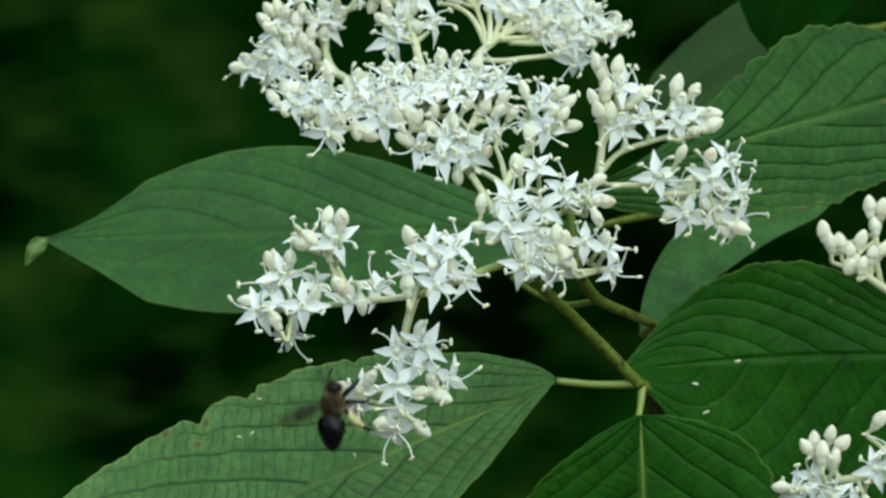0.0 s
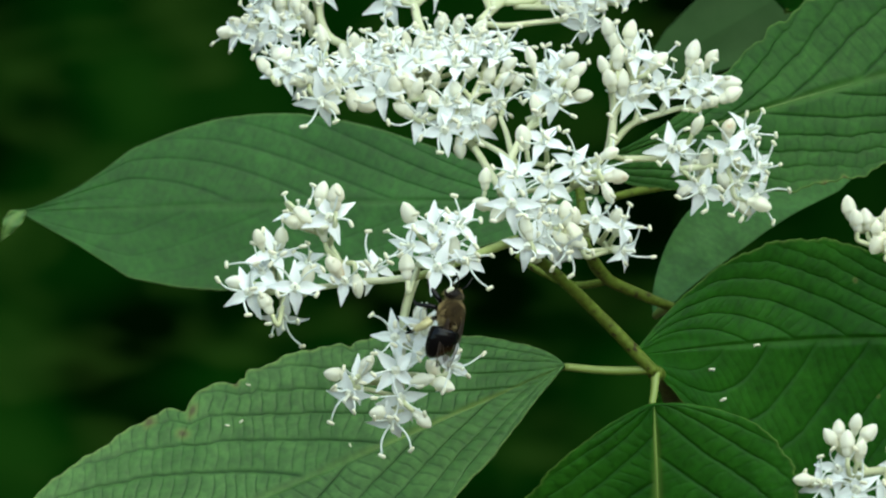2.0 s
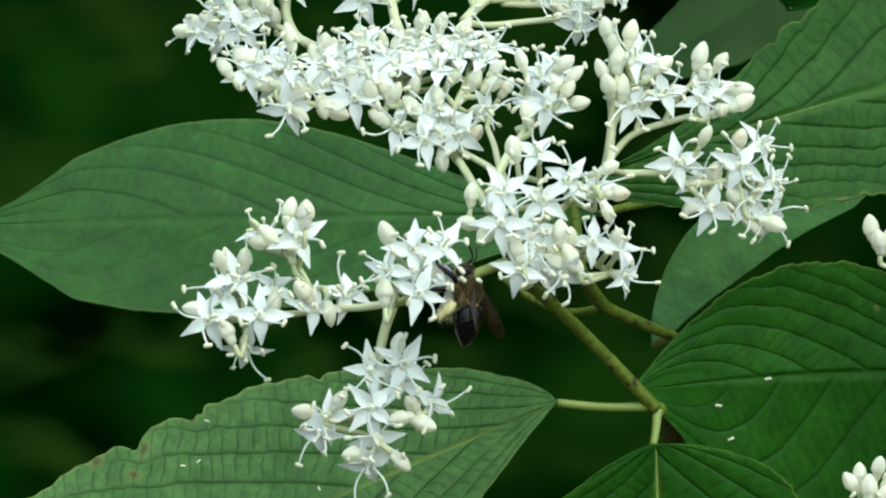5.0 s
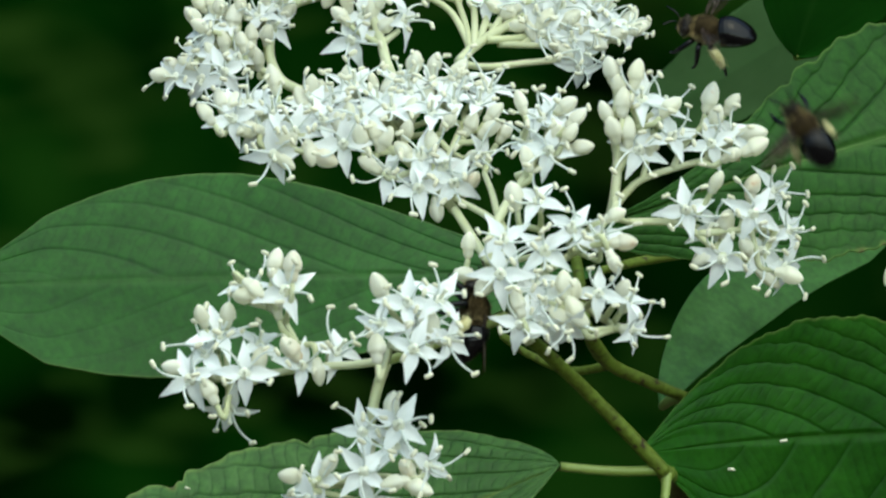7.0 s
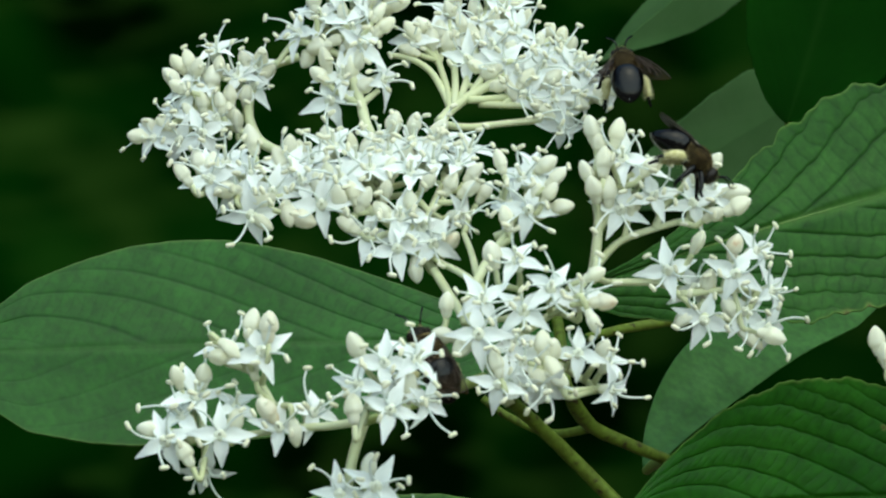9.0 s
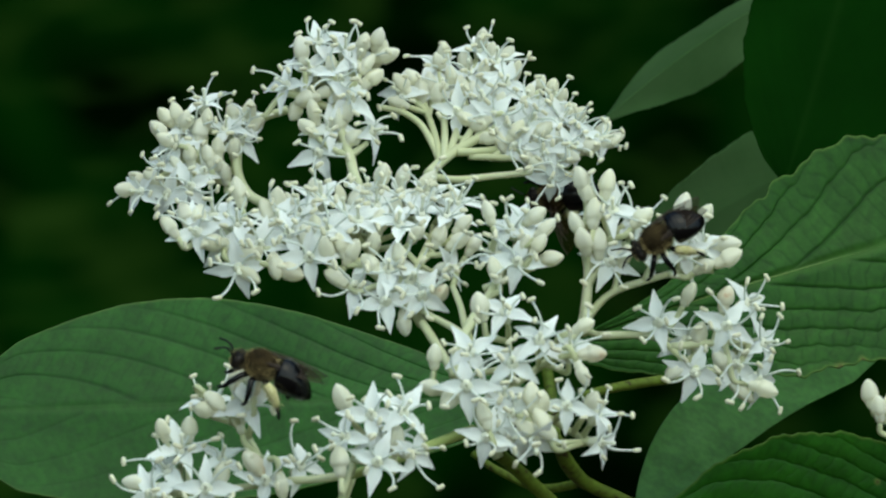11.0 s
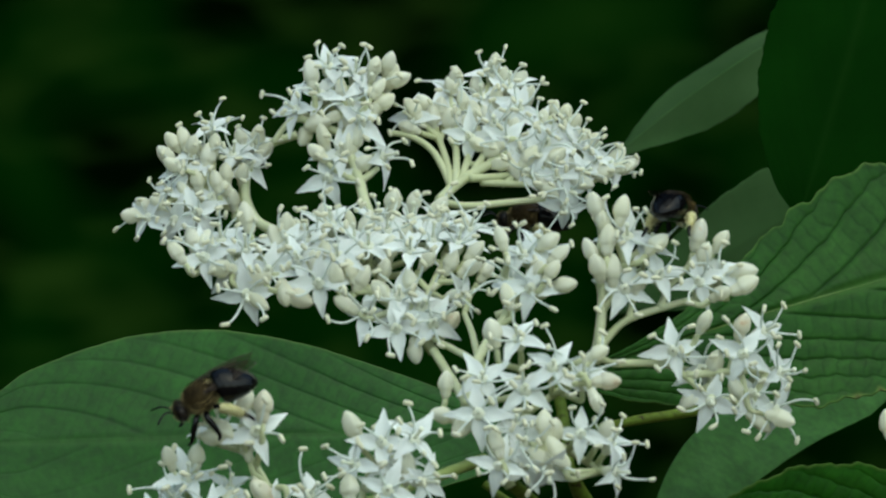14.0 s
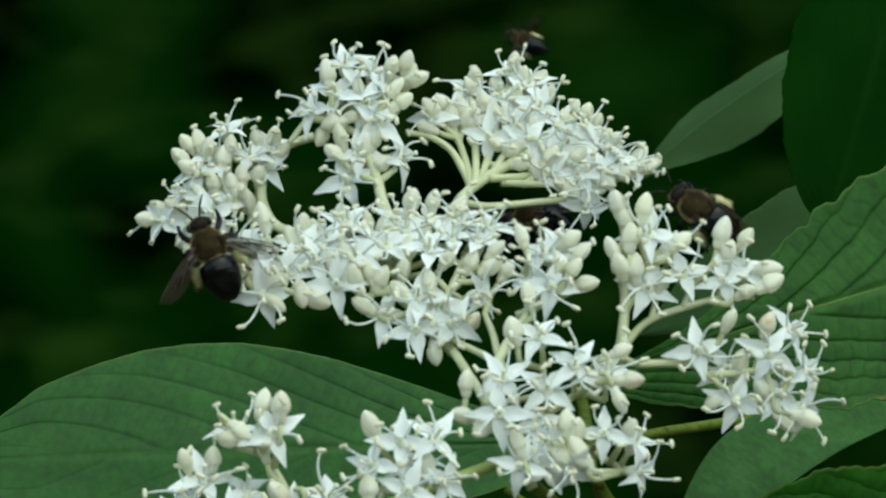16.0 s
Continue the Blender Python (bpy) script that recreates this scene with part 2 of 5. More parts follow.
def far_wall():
    """The closed dark mass of the wood behind, a bowed sheet with uneven swellings; its shade is in the colour."""
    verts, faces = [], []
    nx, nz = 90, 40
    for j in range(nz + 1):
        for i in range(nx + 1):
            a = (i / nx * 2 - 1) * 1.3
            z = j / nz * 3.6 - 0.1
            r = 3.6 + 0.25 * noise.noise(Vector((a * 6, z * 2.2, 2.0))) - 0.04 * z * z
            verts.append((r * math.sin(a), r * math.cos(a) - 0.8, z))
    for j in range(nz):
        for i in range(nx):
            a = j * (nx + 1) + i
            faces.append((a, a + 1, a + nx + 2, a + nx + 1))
    m, n, l, b = material("wood_edge_shade")
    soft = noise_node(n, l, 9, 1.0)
    # Near-black greens: the wood's shade is put into these tones
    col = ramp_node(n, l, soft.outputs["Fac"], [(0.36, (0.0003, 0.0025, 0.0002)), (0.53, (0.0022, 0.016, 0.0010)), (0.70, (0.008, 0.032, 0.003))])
    # pale leaves and twigs of the hedge, lost in the distance
    tc = n.new("ShaderNodeTexCoord")
    squeeze = n.new("ShaderNodeMapping")
    squeeze.inputs["Rotation"].default_value = (0, 0.5, 0)
    squeeze.inputs["Scale"].default_value = (1.0, 1.0, 1.7)
    l.new(tc.outputs["Object"], squeeze.inputs["Vector"])
    spots = n.new("ShaderNodeTexNoise")
    spots.inputs["Scale"].default_value, spots.inputs["Detail"].default_value = 19, 1.0
    l.new(squeeze.outputs[0], spots.inputs["Vector"])
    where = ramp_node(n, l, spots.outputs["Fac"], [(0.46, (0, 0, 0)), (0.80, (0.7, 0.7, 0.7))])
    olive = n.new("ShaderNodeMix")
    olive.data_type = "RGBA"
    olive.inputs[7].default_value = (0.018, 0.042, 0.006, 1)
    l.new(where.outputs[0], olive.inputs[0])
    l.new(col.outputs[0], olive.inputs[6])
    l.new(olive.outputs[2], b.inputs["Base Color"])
    b.inputs["Roughness"].default_value = 0.9
    b.inputs["Specular IOR Level"].default_value = 0.0
    return tagged(new("backdrop", mesh_of("backdrop", verts, faces, m)), "dark green hedge closing the view behind, shade put into its colour", "hedge", kind="structure")


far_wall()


# ------------------------------------------------------------ leaves
def leaf_blade(base, tip, left, right, curve=0.0, bend=2.0, roll=0.0, fold=0.12, nu=260, nv=120, veins=7, relief=0.4, arch=0.5, rung_gap=2.7, point=0.35, full=0.78, notches=(), seed=1, belly=0.85, ridge=0.25, wave=0.5, ripple=1.0, turned=False, smooth_side=0, spots=(), jag=1.0, pale=2.0, etch=1.0):
    """The blade's function (u along, s across) in metres, and its mesh data. Widths in millimetres."""
    r = random.Random(seed)
    p0, p1 = np.array(mm(base)), np.array(mm(tip))
    along = p1 - p0
    length = np.linalg.norm(along)
    along /= length
    side = np.cross((0, -1, 0), along)
    side /= np.linalg.norm(side)
    normal = np.cross(along, side)
    c, s_ = math.cos(radians(roll)), math.sin(radians(roll))
    side, normal = side * c + normal * s_, normal * c - side * s_
    u = np.linspace(0, 1, nu + 1)[:, None]
    s = np.linspace(-1, 1, nv + 1)[None, :]
    both = lambda pair: np.where(s > 0, *pair) if isinstance(pair, tuple) else pair
    prof = np.clip(np.sin(np.pi * np.clip(u, 0, 1) ** both(belly)), 0, 1) ** both(full)
    prof = prof * (1 - point * np.clip((u - 0.82) / 0.18, 0, 1)) + 0.004
    wide = np.where(s > 0, left, right) * MM * prof
    phase = r.uniform(0, 6)
    wide = wide * (1 + jag * (0.010 * np.sin(u * 47 + phase + 2 * np.sign(s)) + 0.008 * np.sin(u * 91 + phase) + 0.006 * np.sin(u * 223 + phase)))
    for at, sd, amount, spread in notches:
        edge = np.abs(s) ** 4 if spread < 0.05 else 1.0
        wide = wide * np.where(np.sign(s) == sd, 1 - amount * np.exp(-((u - at) / spread) ** 2) * edge, 1)
    a = np.abs(s)
    # side veins leave the midrib and arch towards the tip, cross veins step between them like rungs
    lead = (1 - u if turned else u) - both(arch) * a ** 1.25 + 0.012 * np.sin(9 * u + 4 * s + phase)
    gap = 0.80 / veins
    offset = np.where(s > 0, 0.0, 0.45)
    q = (lead + 0.10) / gap + offset
    near = np.abs(q - np.round(q))
    on = np.clip((0.80 - lead) / 0.08, 0, 1) * np.clip((a * np.maximum(left, right) - 0.4) / 0.8, 0, 1)
    groove = np.exp(-(near / (0.045 / (0.12 / gap))) ** 2) * on * (1 - 0.45 * a ** 2)
    puff = np.sin(np.pi * np.clip(near * 2, 0, 1) / 2) ** 0.7 * on
    step = ((1 - u if turned else u) * length * 1000 + 0.42 * a * np.maximum(left, right)) / rung_gap + 0.37 * np.floor(q) + 0.09 * np.sin(q * 5.3 + u * 29) + 0.02 * np.sin(q * 13 + u * 71) + 0.30 * np.sin(u * 23 + 3 * np.floor(q) + phase) + 0.12 * np.sin(u * 61 + 5 * np.floor(q))
    off = np.abs(step - np.round(step))
    rungs = np.exp(-(off / 0.07) ** 2) * np.clip(near * 5, 0, 1) * on * (0.75 + 0.25 * np.sin(17 * u + 9 * s))
    cell = np.sin(np.pi * np.clip(off * 2, 0, 1) / 2) ** 0.7
    mid = np.exp(-(a * np.maximum(left, right) / 0.7) ** 2)
    if smooth_side:
        plain = np.where(np.sign(s) == smooth_side, 0.4, 1.0)
        puff, groove, rungs = puff * plain, groove * plain, rungs * plain
    height = relief * MM * (0.30 * puff + 0.07 * ripple * puff * cell - 0.30 * groove - 0.12 * ripple * rungs - 0.5 * mid)
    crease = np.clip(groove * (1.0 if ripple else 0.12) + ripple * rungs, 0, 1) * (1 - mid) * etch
    sag = bend * MM * 4 * u * (1 - u) - 0.9 * bend * MM * np.clip(u - 0.55, 0, 1) ** 2 * 4
    lift = -fold * np.abs(s) * wide + 0.10 * np.abs(s) ** 2 * wide
    lift = lift + wave * MM * np.sin(u * 13 + phase + s * 2) * a ** 2
    body = sag + lift + height * np.clip(1.15 - a ** 6, 0, 1)
    lateral = s * wide + curve * MM * 4 * u * (1 - u)
    pts = p0 + u[..., None] * length * along + lateral[..., None] * side + body[..., None] * normal
    vein = np.clip(ridge * mid * np.clip(1.3 - u / pale, 0.1, 1) + (0.4 if ripple else 0.0) * np.clip((a - 0.972) / 0.02, 0, 1) + 0 * u, 0, 1)
    spine = p0 + u * length * along + (curve * MM * 4 * u * (1 - u)) * side + (sag - 0.42 * relief * MM) * normal
    blight = 0 * (u + s)
    for at, across, size in spots:
        d2 = ((u - at) * length / MM) ** 2 + ((s - across) * wide / MM) ** 2
        blight = np.maximum(blight, np.exp(-d2 / size ** 2))
    return pts, (vein, crease, blight), spine, normal


def leaf(parent, mat, base, tip, left, right, name="leaf", label="", rib=0.24, thick=0.22, **how):
    pts, vein, spine, normal = leaf_blade(base, tip, left, right, **how)
    nu, nv = pts.shape[0], pts.shape[1]
    origin = np.array(mm(base))
    flat = (pts - origin).reshape(-1, 3)
    idx = np.arange(nu * nv).reshape(nu, nv)
    quads = np.stack([idx[:-1, :-1], idx[1:, :-1], idx[1:, 1:], idx[:-1, 1:]], -1).reshape(-1, 4)
    me = bpy.data.meshes.new(name)
    me.from_pydata(flat.tolist(), [], quads.tolist())
    me.materials.append(mat)
    me.polygons.foreach_set("use_smooth", [True] * len(me.polygons))
    for word, values in zip(("vein", "crease", "blight"), vein):
        attr = me.attributes.new(word, "FLOAT", "POINT")
        attr.data.foreach_set("value", np.ascontiguousarray(values, dtype=np.float32).ravel())
    me.update()
    place = Matrix.Translation(mm(base) - parent.matrix_basis.translation)
    ob = part(name, me, parent, place, label)
    shell = ob.modifiers.new("thickness", "SOLIDIFY")
    shell.thickness, shell.offset = thick * MM, 0.0
    line = (spine - origin)[::4]
    fall = 0.8 / min(1.0, how.get("pale", 1.0))
    v, f = tube(list(line), [rib * MM * max(0.06, 1 - fall * k / (len(line) - 1)) for k in range(len(line))], 6)
    part("midrib", mesh_of("midrib", v, f, VEIN), ob, None, "pale green raised midrib")
    return ob


def joint(base, *steps):
    """The first rows of a petiole: the leaf's foot and points near it."""
    return [(*base, 0.6)] + [(base[0] + x, base[1] + y, base[2] + z, 0.75) for x, y, z in steps]


def stem(parent, name, rows, mat, label="", sides=10, lumpy=0.04):
    """rows: x, y, z and radius in millimetres."""
    line = smooth_line(rows, 8)
    base = parent.matrix_basis.translation
    pts = [np.array(mm(p[:3])) - np.array(base) for p in line]
    v, f = tube(pts, [p[3] * MM for p in line], sides, lumpy, rng)
    return part(name, mesh_of(name, v, f, mat), parent, None, label)


STEM = [(31.4, 6.0, -21.8, 1.00), (27.2, 4.0, -17.3, 0.95), (21.8, 1.0, -11.9, 0.90), (17.0, -5.0, -7.4, 0.88), (13.6, -11.0, -4.5, 0.85)]
NODE = STEM[0]
branch = thing("dogwood_branch", mm(NODE), "green speckled dogwood branch with broad veined leaves", "branch")
stem(branch, "stem", STEM, TWIG, "olive green twig with dark red specks")
stem(branch, "petiole", [(30.9, 6.0, -21.4, 0.72), (24.8, 5.0, -21.5, 0.62), (18.0, 4.0, -20.9, 0.58)], PETIOLE)
stem(branch, "petiole", [(31.6, 6.0, -21.9, 0.70), (31.4, 5.0, -24.3, 0.60), (31.0, 4.0, -26.6, 0.55)], PETIOLE)
stem(branch, "trunk", [(NODE[0], NODE[1], NODE[2], 1.15), (NODE[0] + 2, NODE[1] + 12, NODE[2] - 2, 1.3), (NODE[0] + 10, NODE[1] + 36, NODE[2] - 14, 1.6), (80, 70, -80, 2.2), (110, 90, -160, 3.5), (140, 140, -420, 6), (150, 160, -800, 9), (150, 165, -1330, 12)], TWIG)
leaf(branch, LEAF_LIT, (18, 4, -20.9), (-73.6, 0, -60.6), 19.1, 23.2, roll=38, curve=-0.97, bend=-1.1, label="mid green leaf in a lit tone, with nicked edge and brown spot", notches=((0.28, -1, 0.04, 0.006), (0.46, -1, 0.07, 0.010), (0.445, -1, 0.04, 0.005), (0.547, -1, 0.08, 0.010)), seed=2, veins=7, nu=640, nv=250, relief=0.8, arch=(0.36, 0.45), rung_gap=2.0, pale=0.3, spots=((0.563, -0.76, 1.1), (0.537, -0.92, 1.2), (0.46, -0.99, 0.8), (0.603, -0.97, 1.2)), full=(1.15, 0.59), belly=(0.9, 0.98), rib=0.2, ridge=0.9)
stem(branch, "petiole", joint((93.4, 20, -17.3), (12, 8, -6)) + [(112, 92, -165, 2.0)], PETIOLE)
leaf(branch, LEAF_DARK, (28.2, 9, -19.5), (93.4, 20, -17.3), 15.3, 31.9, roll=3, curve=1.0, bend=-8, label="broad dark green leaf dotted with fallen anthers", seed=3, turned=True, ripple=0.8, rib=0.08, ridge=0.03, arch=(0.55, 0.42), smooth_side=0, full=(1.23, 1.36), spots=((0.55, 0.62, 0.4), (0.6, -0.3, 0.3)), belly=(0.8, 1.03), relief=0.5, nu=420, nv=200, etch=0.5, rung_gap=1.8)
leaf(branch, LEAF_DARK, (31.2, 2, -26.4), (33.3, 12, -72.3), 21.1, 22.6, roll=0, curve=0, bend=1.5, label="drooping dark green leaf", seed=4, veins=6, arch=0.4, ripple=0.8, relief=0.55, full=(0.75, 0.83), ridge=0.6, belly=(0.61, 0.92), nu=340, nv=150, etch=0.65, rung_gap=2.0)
TWIG_LINE = [(34.7, 22.0, -12.4, 0.75), (29.6, 18.0, -10.3, 0.80), (25.0, 14.0, -8.2, 0.90), (22.6, 8.0, -5.7, 0.95), (21.1, 2.0, -2.6, 0.70)]
TW = TWIG_LINE[0]
behind = thing("dogwood_branch", mm(TW), "thin dogwood branch behind with broad green leaves", "branch")
stem(behind, "twig", TWIG_LINE, TWIG)
stem(behind, "twig", [(25.0, 14.0, -8.2, 0.60), (19.6, 18.0, -8.9, 0.55), (14.2, 20.0, -6.7, 0.50), (11.0, 21.0, -4.4, 0.50)], TWIG)
stem(behind, "trunk", [TW, (TW[0] + 12, TW[1] + 18, TW[2] - 6, 1.0), (100, 70, -60, 2.0), (170, 140, -300, 5), (190, 190, -800, 8), (190, 200, -1330, 11)], TWIG)
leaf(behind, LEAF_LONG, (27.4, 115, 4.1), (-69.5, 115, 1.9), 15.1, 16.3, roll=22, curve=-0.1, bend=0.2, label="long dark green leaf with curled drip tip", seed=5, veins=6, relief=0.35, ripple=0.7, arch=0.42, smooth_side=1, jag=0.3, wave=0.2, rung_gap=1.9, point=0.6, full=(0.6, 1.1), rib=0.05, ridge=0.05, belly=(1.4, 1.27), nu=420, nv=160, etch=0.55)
leaf(behind, LEAF_LIT, (-69.2, 115, 1.9), (-72.6, 112, -2.7), 1.6, 1.2, roll=0, curve=-0.6, bend=1, name="drip_tip", label="curled light green tip", seed=15, nu=24, nv=12, relief=0.05, rib=0.15)
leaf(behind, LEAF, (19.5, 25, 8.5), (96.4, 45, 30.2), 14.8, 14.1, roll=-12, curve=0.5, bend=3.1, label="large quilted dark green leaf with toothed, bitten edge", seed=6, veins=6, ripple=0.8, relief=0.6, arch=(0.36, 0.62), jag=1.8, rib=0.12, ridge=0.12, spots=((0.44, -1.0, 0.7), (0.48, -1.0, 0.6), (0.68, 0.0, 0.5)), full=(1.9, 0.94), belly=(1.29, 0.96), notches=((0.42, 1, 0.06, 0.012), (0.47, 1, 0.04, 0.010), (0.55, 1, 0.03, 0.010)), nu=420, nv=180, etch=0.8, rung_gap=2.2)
stem(behind, "petiole", joint((27.4, 115, 4.1), (10, 10, 2), (40, 30, 6)) + [(110, 165, 10, 1.4), (160, 165, -70, 2.5), (170, 140, -300, 4)], TWIG)
stem(behind, "petiole", joint((19.5, 25, 8.5), (1, -6, -3)) + [TWIG_LINE[-1]], TWIG)
stem(behind, "petiole", joint((32.7, 40, -13.9), (1, -6, 1)) + [TW], PETIOLE)
leaf(behind, LEAF_PALE, (32.7, 40, -13.9), (68.5, 90, 11.4), 5.8, 5.4, roll=-20, curve=4.9, bend=0.3, label="pale narrow leaf, out of focus", seed=7, nu=140, nv=60, relief=0.05, ripple=0, jag=0.3, full=(0.77, 0.4), belly=(0.91, 1.6), rib=0.04, ridge=0.0)
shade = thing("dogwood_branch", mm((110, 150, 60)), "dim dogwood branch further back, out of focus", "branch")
stem(shade, "trunk", [(130, 440, 60, 1.0), (150, 430, 0, 1.5), (165, 400, -200, 5), (170, 380, -800, 8), (170, 380, -1330, 11)], TWIG)
stem(shade, "petiole", joint((80.8, 300.0, 52.7), (20, 10, 2)) + [(135, 420, 55, 1.2), (150, 430, 0, 1.6)], TWIG)
stem(shade, "petiole", joint((59.7, 180, 36.7), (30, 20, 6), (90, 60, 14)) + [(185, 330, 30, 1.4), (170, 420, -120, 2.0)], TWIG)
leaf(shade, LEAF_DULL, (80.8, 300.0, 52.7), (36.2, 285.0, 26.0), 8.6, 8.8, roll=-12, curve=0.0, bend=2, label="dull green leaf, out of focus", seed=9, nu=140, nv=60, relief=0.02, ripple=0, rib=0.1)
FOOT = (69.1, 310.0, 76.1)
distant = thing("dogwood_branch", mm(FOOT), "slender dim branch further back, out of focus", "branch")
stem(distant, "stem", joint(FOOT, (10, 8, 2), (40, 20, -2)) + [(FOOT[0] + 110, FOOT[1] + 60, FOOT[2] - 60, 2), (FOOT[0] + 150, FOOT[1] + 120, -400, 5), (FOOT[0] + 150, FOOT[1] + 130, -1330, 8)], BARK)
leaf(distant, LEAF_DULL, FOOT, (35.5, 290.0, 52.3), 5.4, 5.2, roll=25, curve=0.0, bend=2, label="slender leaf, out of focus", seed=8, fold=0.9, nu=120, nv=60, relief=0.02, ripple=0, rib=0.1)
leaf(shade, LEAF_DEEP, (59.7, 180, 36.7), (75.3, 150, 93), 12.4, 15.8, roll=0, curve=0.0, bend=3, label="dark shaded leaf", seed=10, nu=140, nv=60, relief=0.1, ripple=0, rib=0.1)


# ------------------------------------------------------------ flowers
def petal_mesh(seed):
    """A narrow pointed petal, lying along +x from the flower's middle, grooved along its middle and bent back at the tip."""
    r = random.Random(seed)
    length, wide = r.uniform(3.4, 4.0), r.uniform(0.82, 1.0)
    back, twist, cup, sway = r.uniform(-0.3, 1.2), r.uniform(-0.3, 0.3), r.uniform(0.15, 0.5), r.uniform(-0.25, 0.25)
    nu, nv = 10, 6
    top, low = [], []
    for i in range(nu + 1):
        u = i / nu
        w = wide * (0.72 + 0.28 * math.sin(math.pi * min(u / 0.62, 1.0))) * (1 - u ** 2.3) ** 0.9 + 0.02
        for j in range(nv + 1):
            s = j / nv * 2 - 1
            x, y = 0.5 + u * length, s * w + sway * u * u
            z = 0.25 * math.sin(u * 3) - back * u * u + cup * s * s * w * (1 - u) - 0.11 * math.exp(-(s / 0.22) ** 2) * (1 - u)
            z += twist * s * w * u + 0.03 * math.sin(u * 11 + seed + 3 * s)
            top.append((x * MM, y * MM, z * MM))
            low.append((x * MM, y * MM, (z - 0.12 * (1 - abs(s) ** 3)) * MM))
    m = len(top)
    faces = []
    for i in range(nu):
        for j in range(nv):
            a = i * (nv + 1) + j
            faces.append((a, a + nv + 1, a + nv + 2, a + 1))
            faces.append((m + a, m + a + 1, m + a + nv + 2, m + a + nv + 1))
    return mesh_of("petal", top + low, faces, PETAL)


def stamen_mesh(seed):
    """A thin bent filament with an anther across its end; rises from the disc towards +x and +z."""
    r = random.Random(seed)
    reach, rise = r.uniform(0.8, 3.6), r.uniform(2.6, 4.2)
    bow, side, hook = r.uniform(-0.5, 0.9), r.uniform(-1.1, 1.1), r.uniform(-0.5, 0.9)
    pts = []
    for k in range(9):
        t = k / 8
        pts.append((0.7 + reach * t ** 1.4 + bow * math.sin(math.pi * t), side * (t * t - 0.4 * math.sin(math.pi * t)), 0.2 + rise * (t - 0.2 * t * t) - hook * t ** 4))
    v1, f1 = tube([np.array(p) * MM for p in pts], [(0.18 - 0.06 * k / 8) * MM for k in range(9)], 6)
    ang = r.uniform(0, 3.1)
    ax = np.array((math.cos(ang) * 0.6, math.sin(ang), 0.3 * r.uniform(-1, 1)))
    ax /= np.linalg.norm(ax)
    c = np.array(pts[-1]) + np.array((0, 0, 0.1))
    bean = [c + ax * t + np.array((0, 0, -0.10 * t * t * 3)) for t in (-0.58, -0.48, -0.24, 0.0, 0.24, 0.48, 0.58)]
    v2, f2 = tube([b * MM for b in bean], [r_ * MM for r_ in (0.10, 0.25, 0.31, 0.28, 0.31, 0.25, 0.10)], 7)
    me = mesh_of("stamen", *joined([(v1, f1), (v2, f2)]), [FILAMENT, ANTHER])
    me.polygons.foreach_set("material_index", [0] * len(f1) + [1] * len(f2))
    return me


def heart_mesh(seed):
    """Calyx tube, nectar disc and style of one flower."""
    v1, f1 = lathe([(-2.1 * MM, 0.35 * MM), (-1.6 * MM, 0.72 * MM), (-0.8 * MM, 0.86 * MM), (-0.1 * MM, 0.78 * MM), (0.10 * MM, 0.74 * MM), (0.26 * MM, 0.60 * MM), (0.36 * MM, 0.36 * MM), (0.40 * MM, 0.12 * MM)], 12)
    v2, f2 = lathe([(0.3 * MM, 0.24 * MM), (1.2 * MM, 0.19 * MM), (2.1 * MM, 0.20 * MM), (2.3 * MM, 0.33 * MM), (2.5 * MM, 0.30 * MM), (2.58 * MM, 0.1 * MM)], 8)
    me = mesh_of("flower", *joined([(v1, f1), (v2, f2)]), [CALYX])
    return me


def bud_mesh(seed, mat):
    r = random.Random(seed)
    h, w = r.uniform(2.6, 3.3), r.uniform(1.08, 1.30)
    prof = [(-1.2, 0.35), (-1.0, 0.60), (-0.5, 0.80), (-0.05, 0.82), (0.08, 0.88), (0.18, 1.0)]
    for k in range(1, 10):
        t = k / 9
        prof.append((0.15 + h * t * 0.92, max(0.10, w * math.sin(math.pi * (0.34 + 0.66 * t)) ** 0.56 if t < 1 else 0.16)))
    v, f = lathe([(a * MM, b * MM) for a, b in prof], 16, 4, 0.17)
    lean, squash = r.uniform(-0.12, 0.12), r.uniform(0.88, 1.0)
    v = [(x + lean * max(z, 0), y * squash + 0.03 * math.sin(z * 1900) * MM, z) for x, y, z in v]
    return mesh_of("bud", v, f, mat)


PETALS = [petal_mesh(k) for k in range(12)]
STAMENS = [stamen_mesh(20 + k) for k in range(12)]
HEART = heart_mesh(1)
BUDS = [bud_mesh(40 + k, CREAM) for k in range(8)]
BLUSHED = bud_mesh(51, BLUSH)


def facing(at, yaw, pitch, petal):
    """A flower's pose: it faces the viewer's side, turned to the right by yaw and up by pitch; petal is the direction of its first petal."""
    a, b, t = radians(yaw), radians(pitch), radians(petal)
    n = Vector((math.sin(a) * math.cos(b), -math.cos(a) * math.cos(b), math.sin(b)))
    v = Vector((math.cos(t), 0, math.sin(t)))
    x = (v - n * v.dot(n)).normalized()
    y = n.cross(x)
    return Matrix.Translation(mm(at)) @ Matrix((x, y, n)).transposed().to_4x4()


CLUSTER_NODE = STEM[-1][:3]
main_cluster = thing("flower_cluster", mm(CLUSTER_NODE), "wide flat cluster of white four-petalled dogwood flowers and cream buds", "flowers")


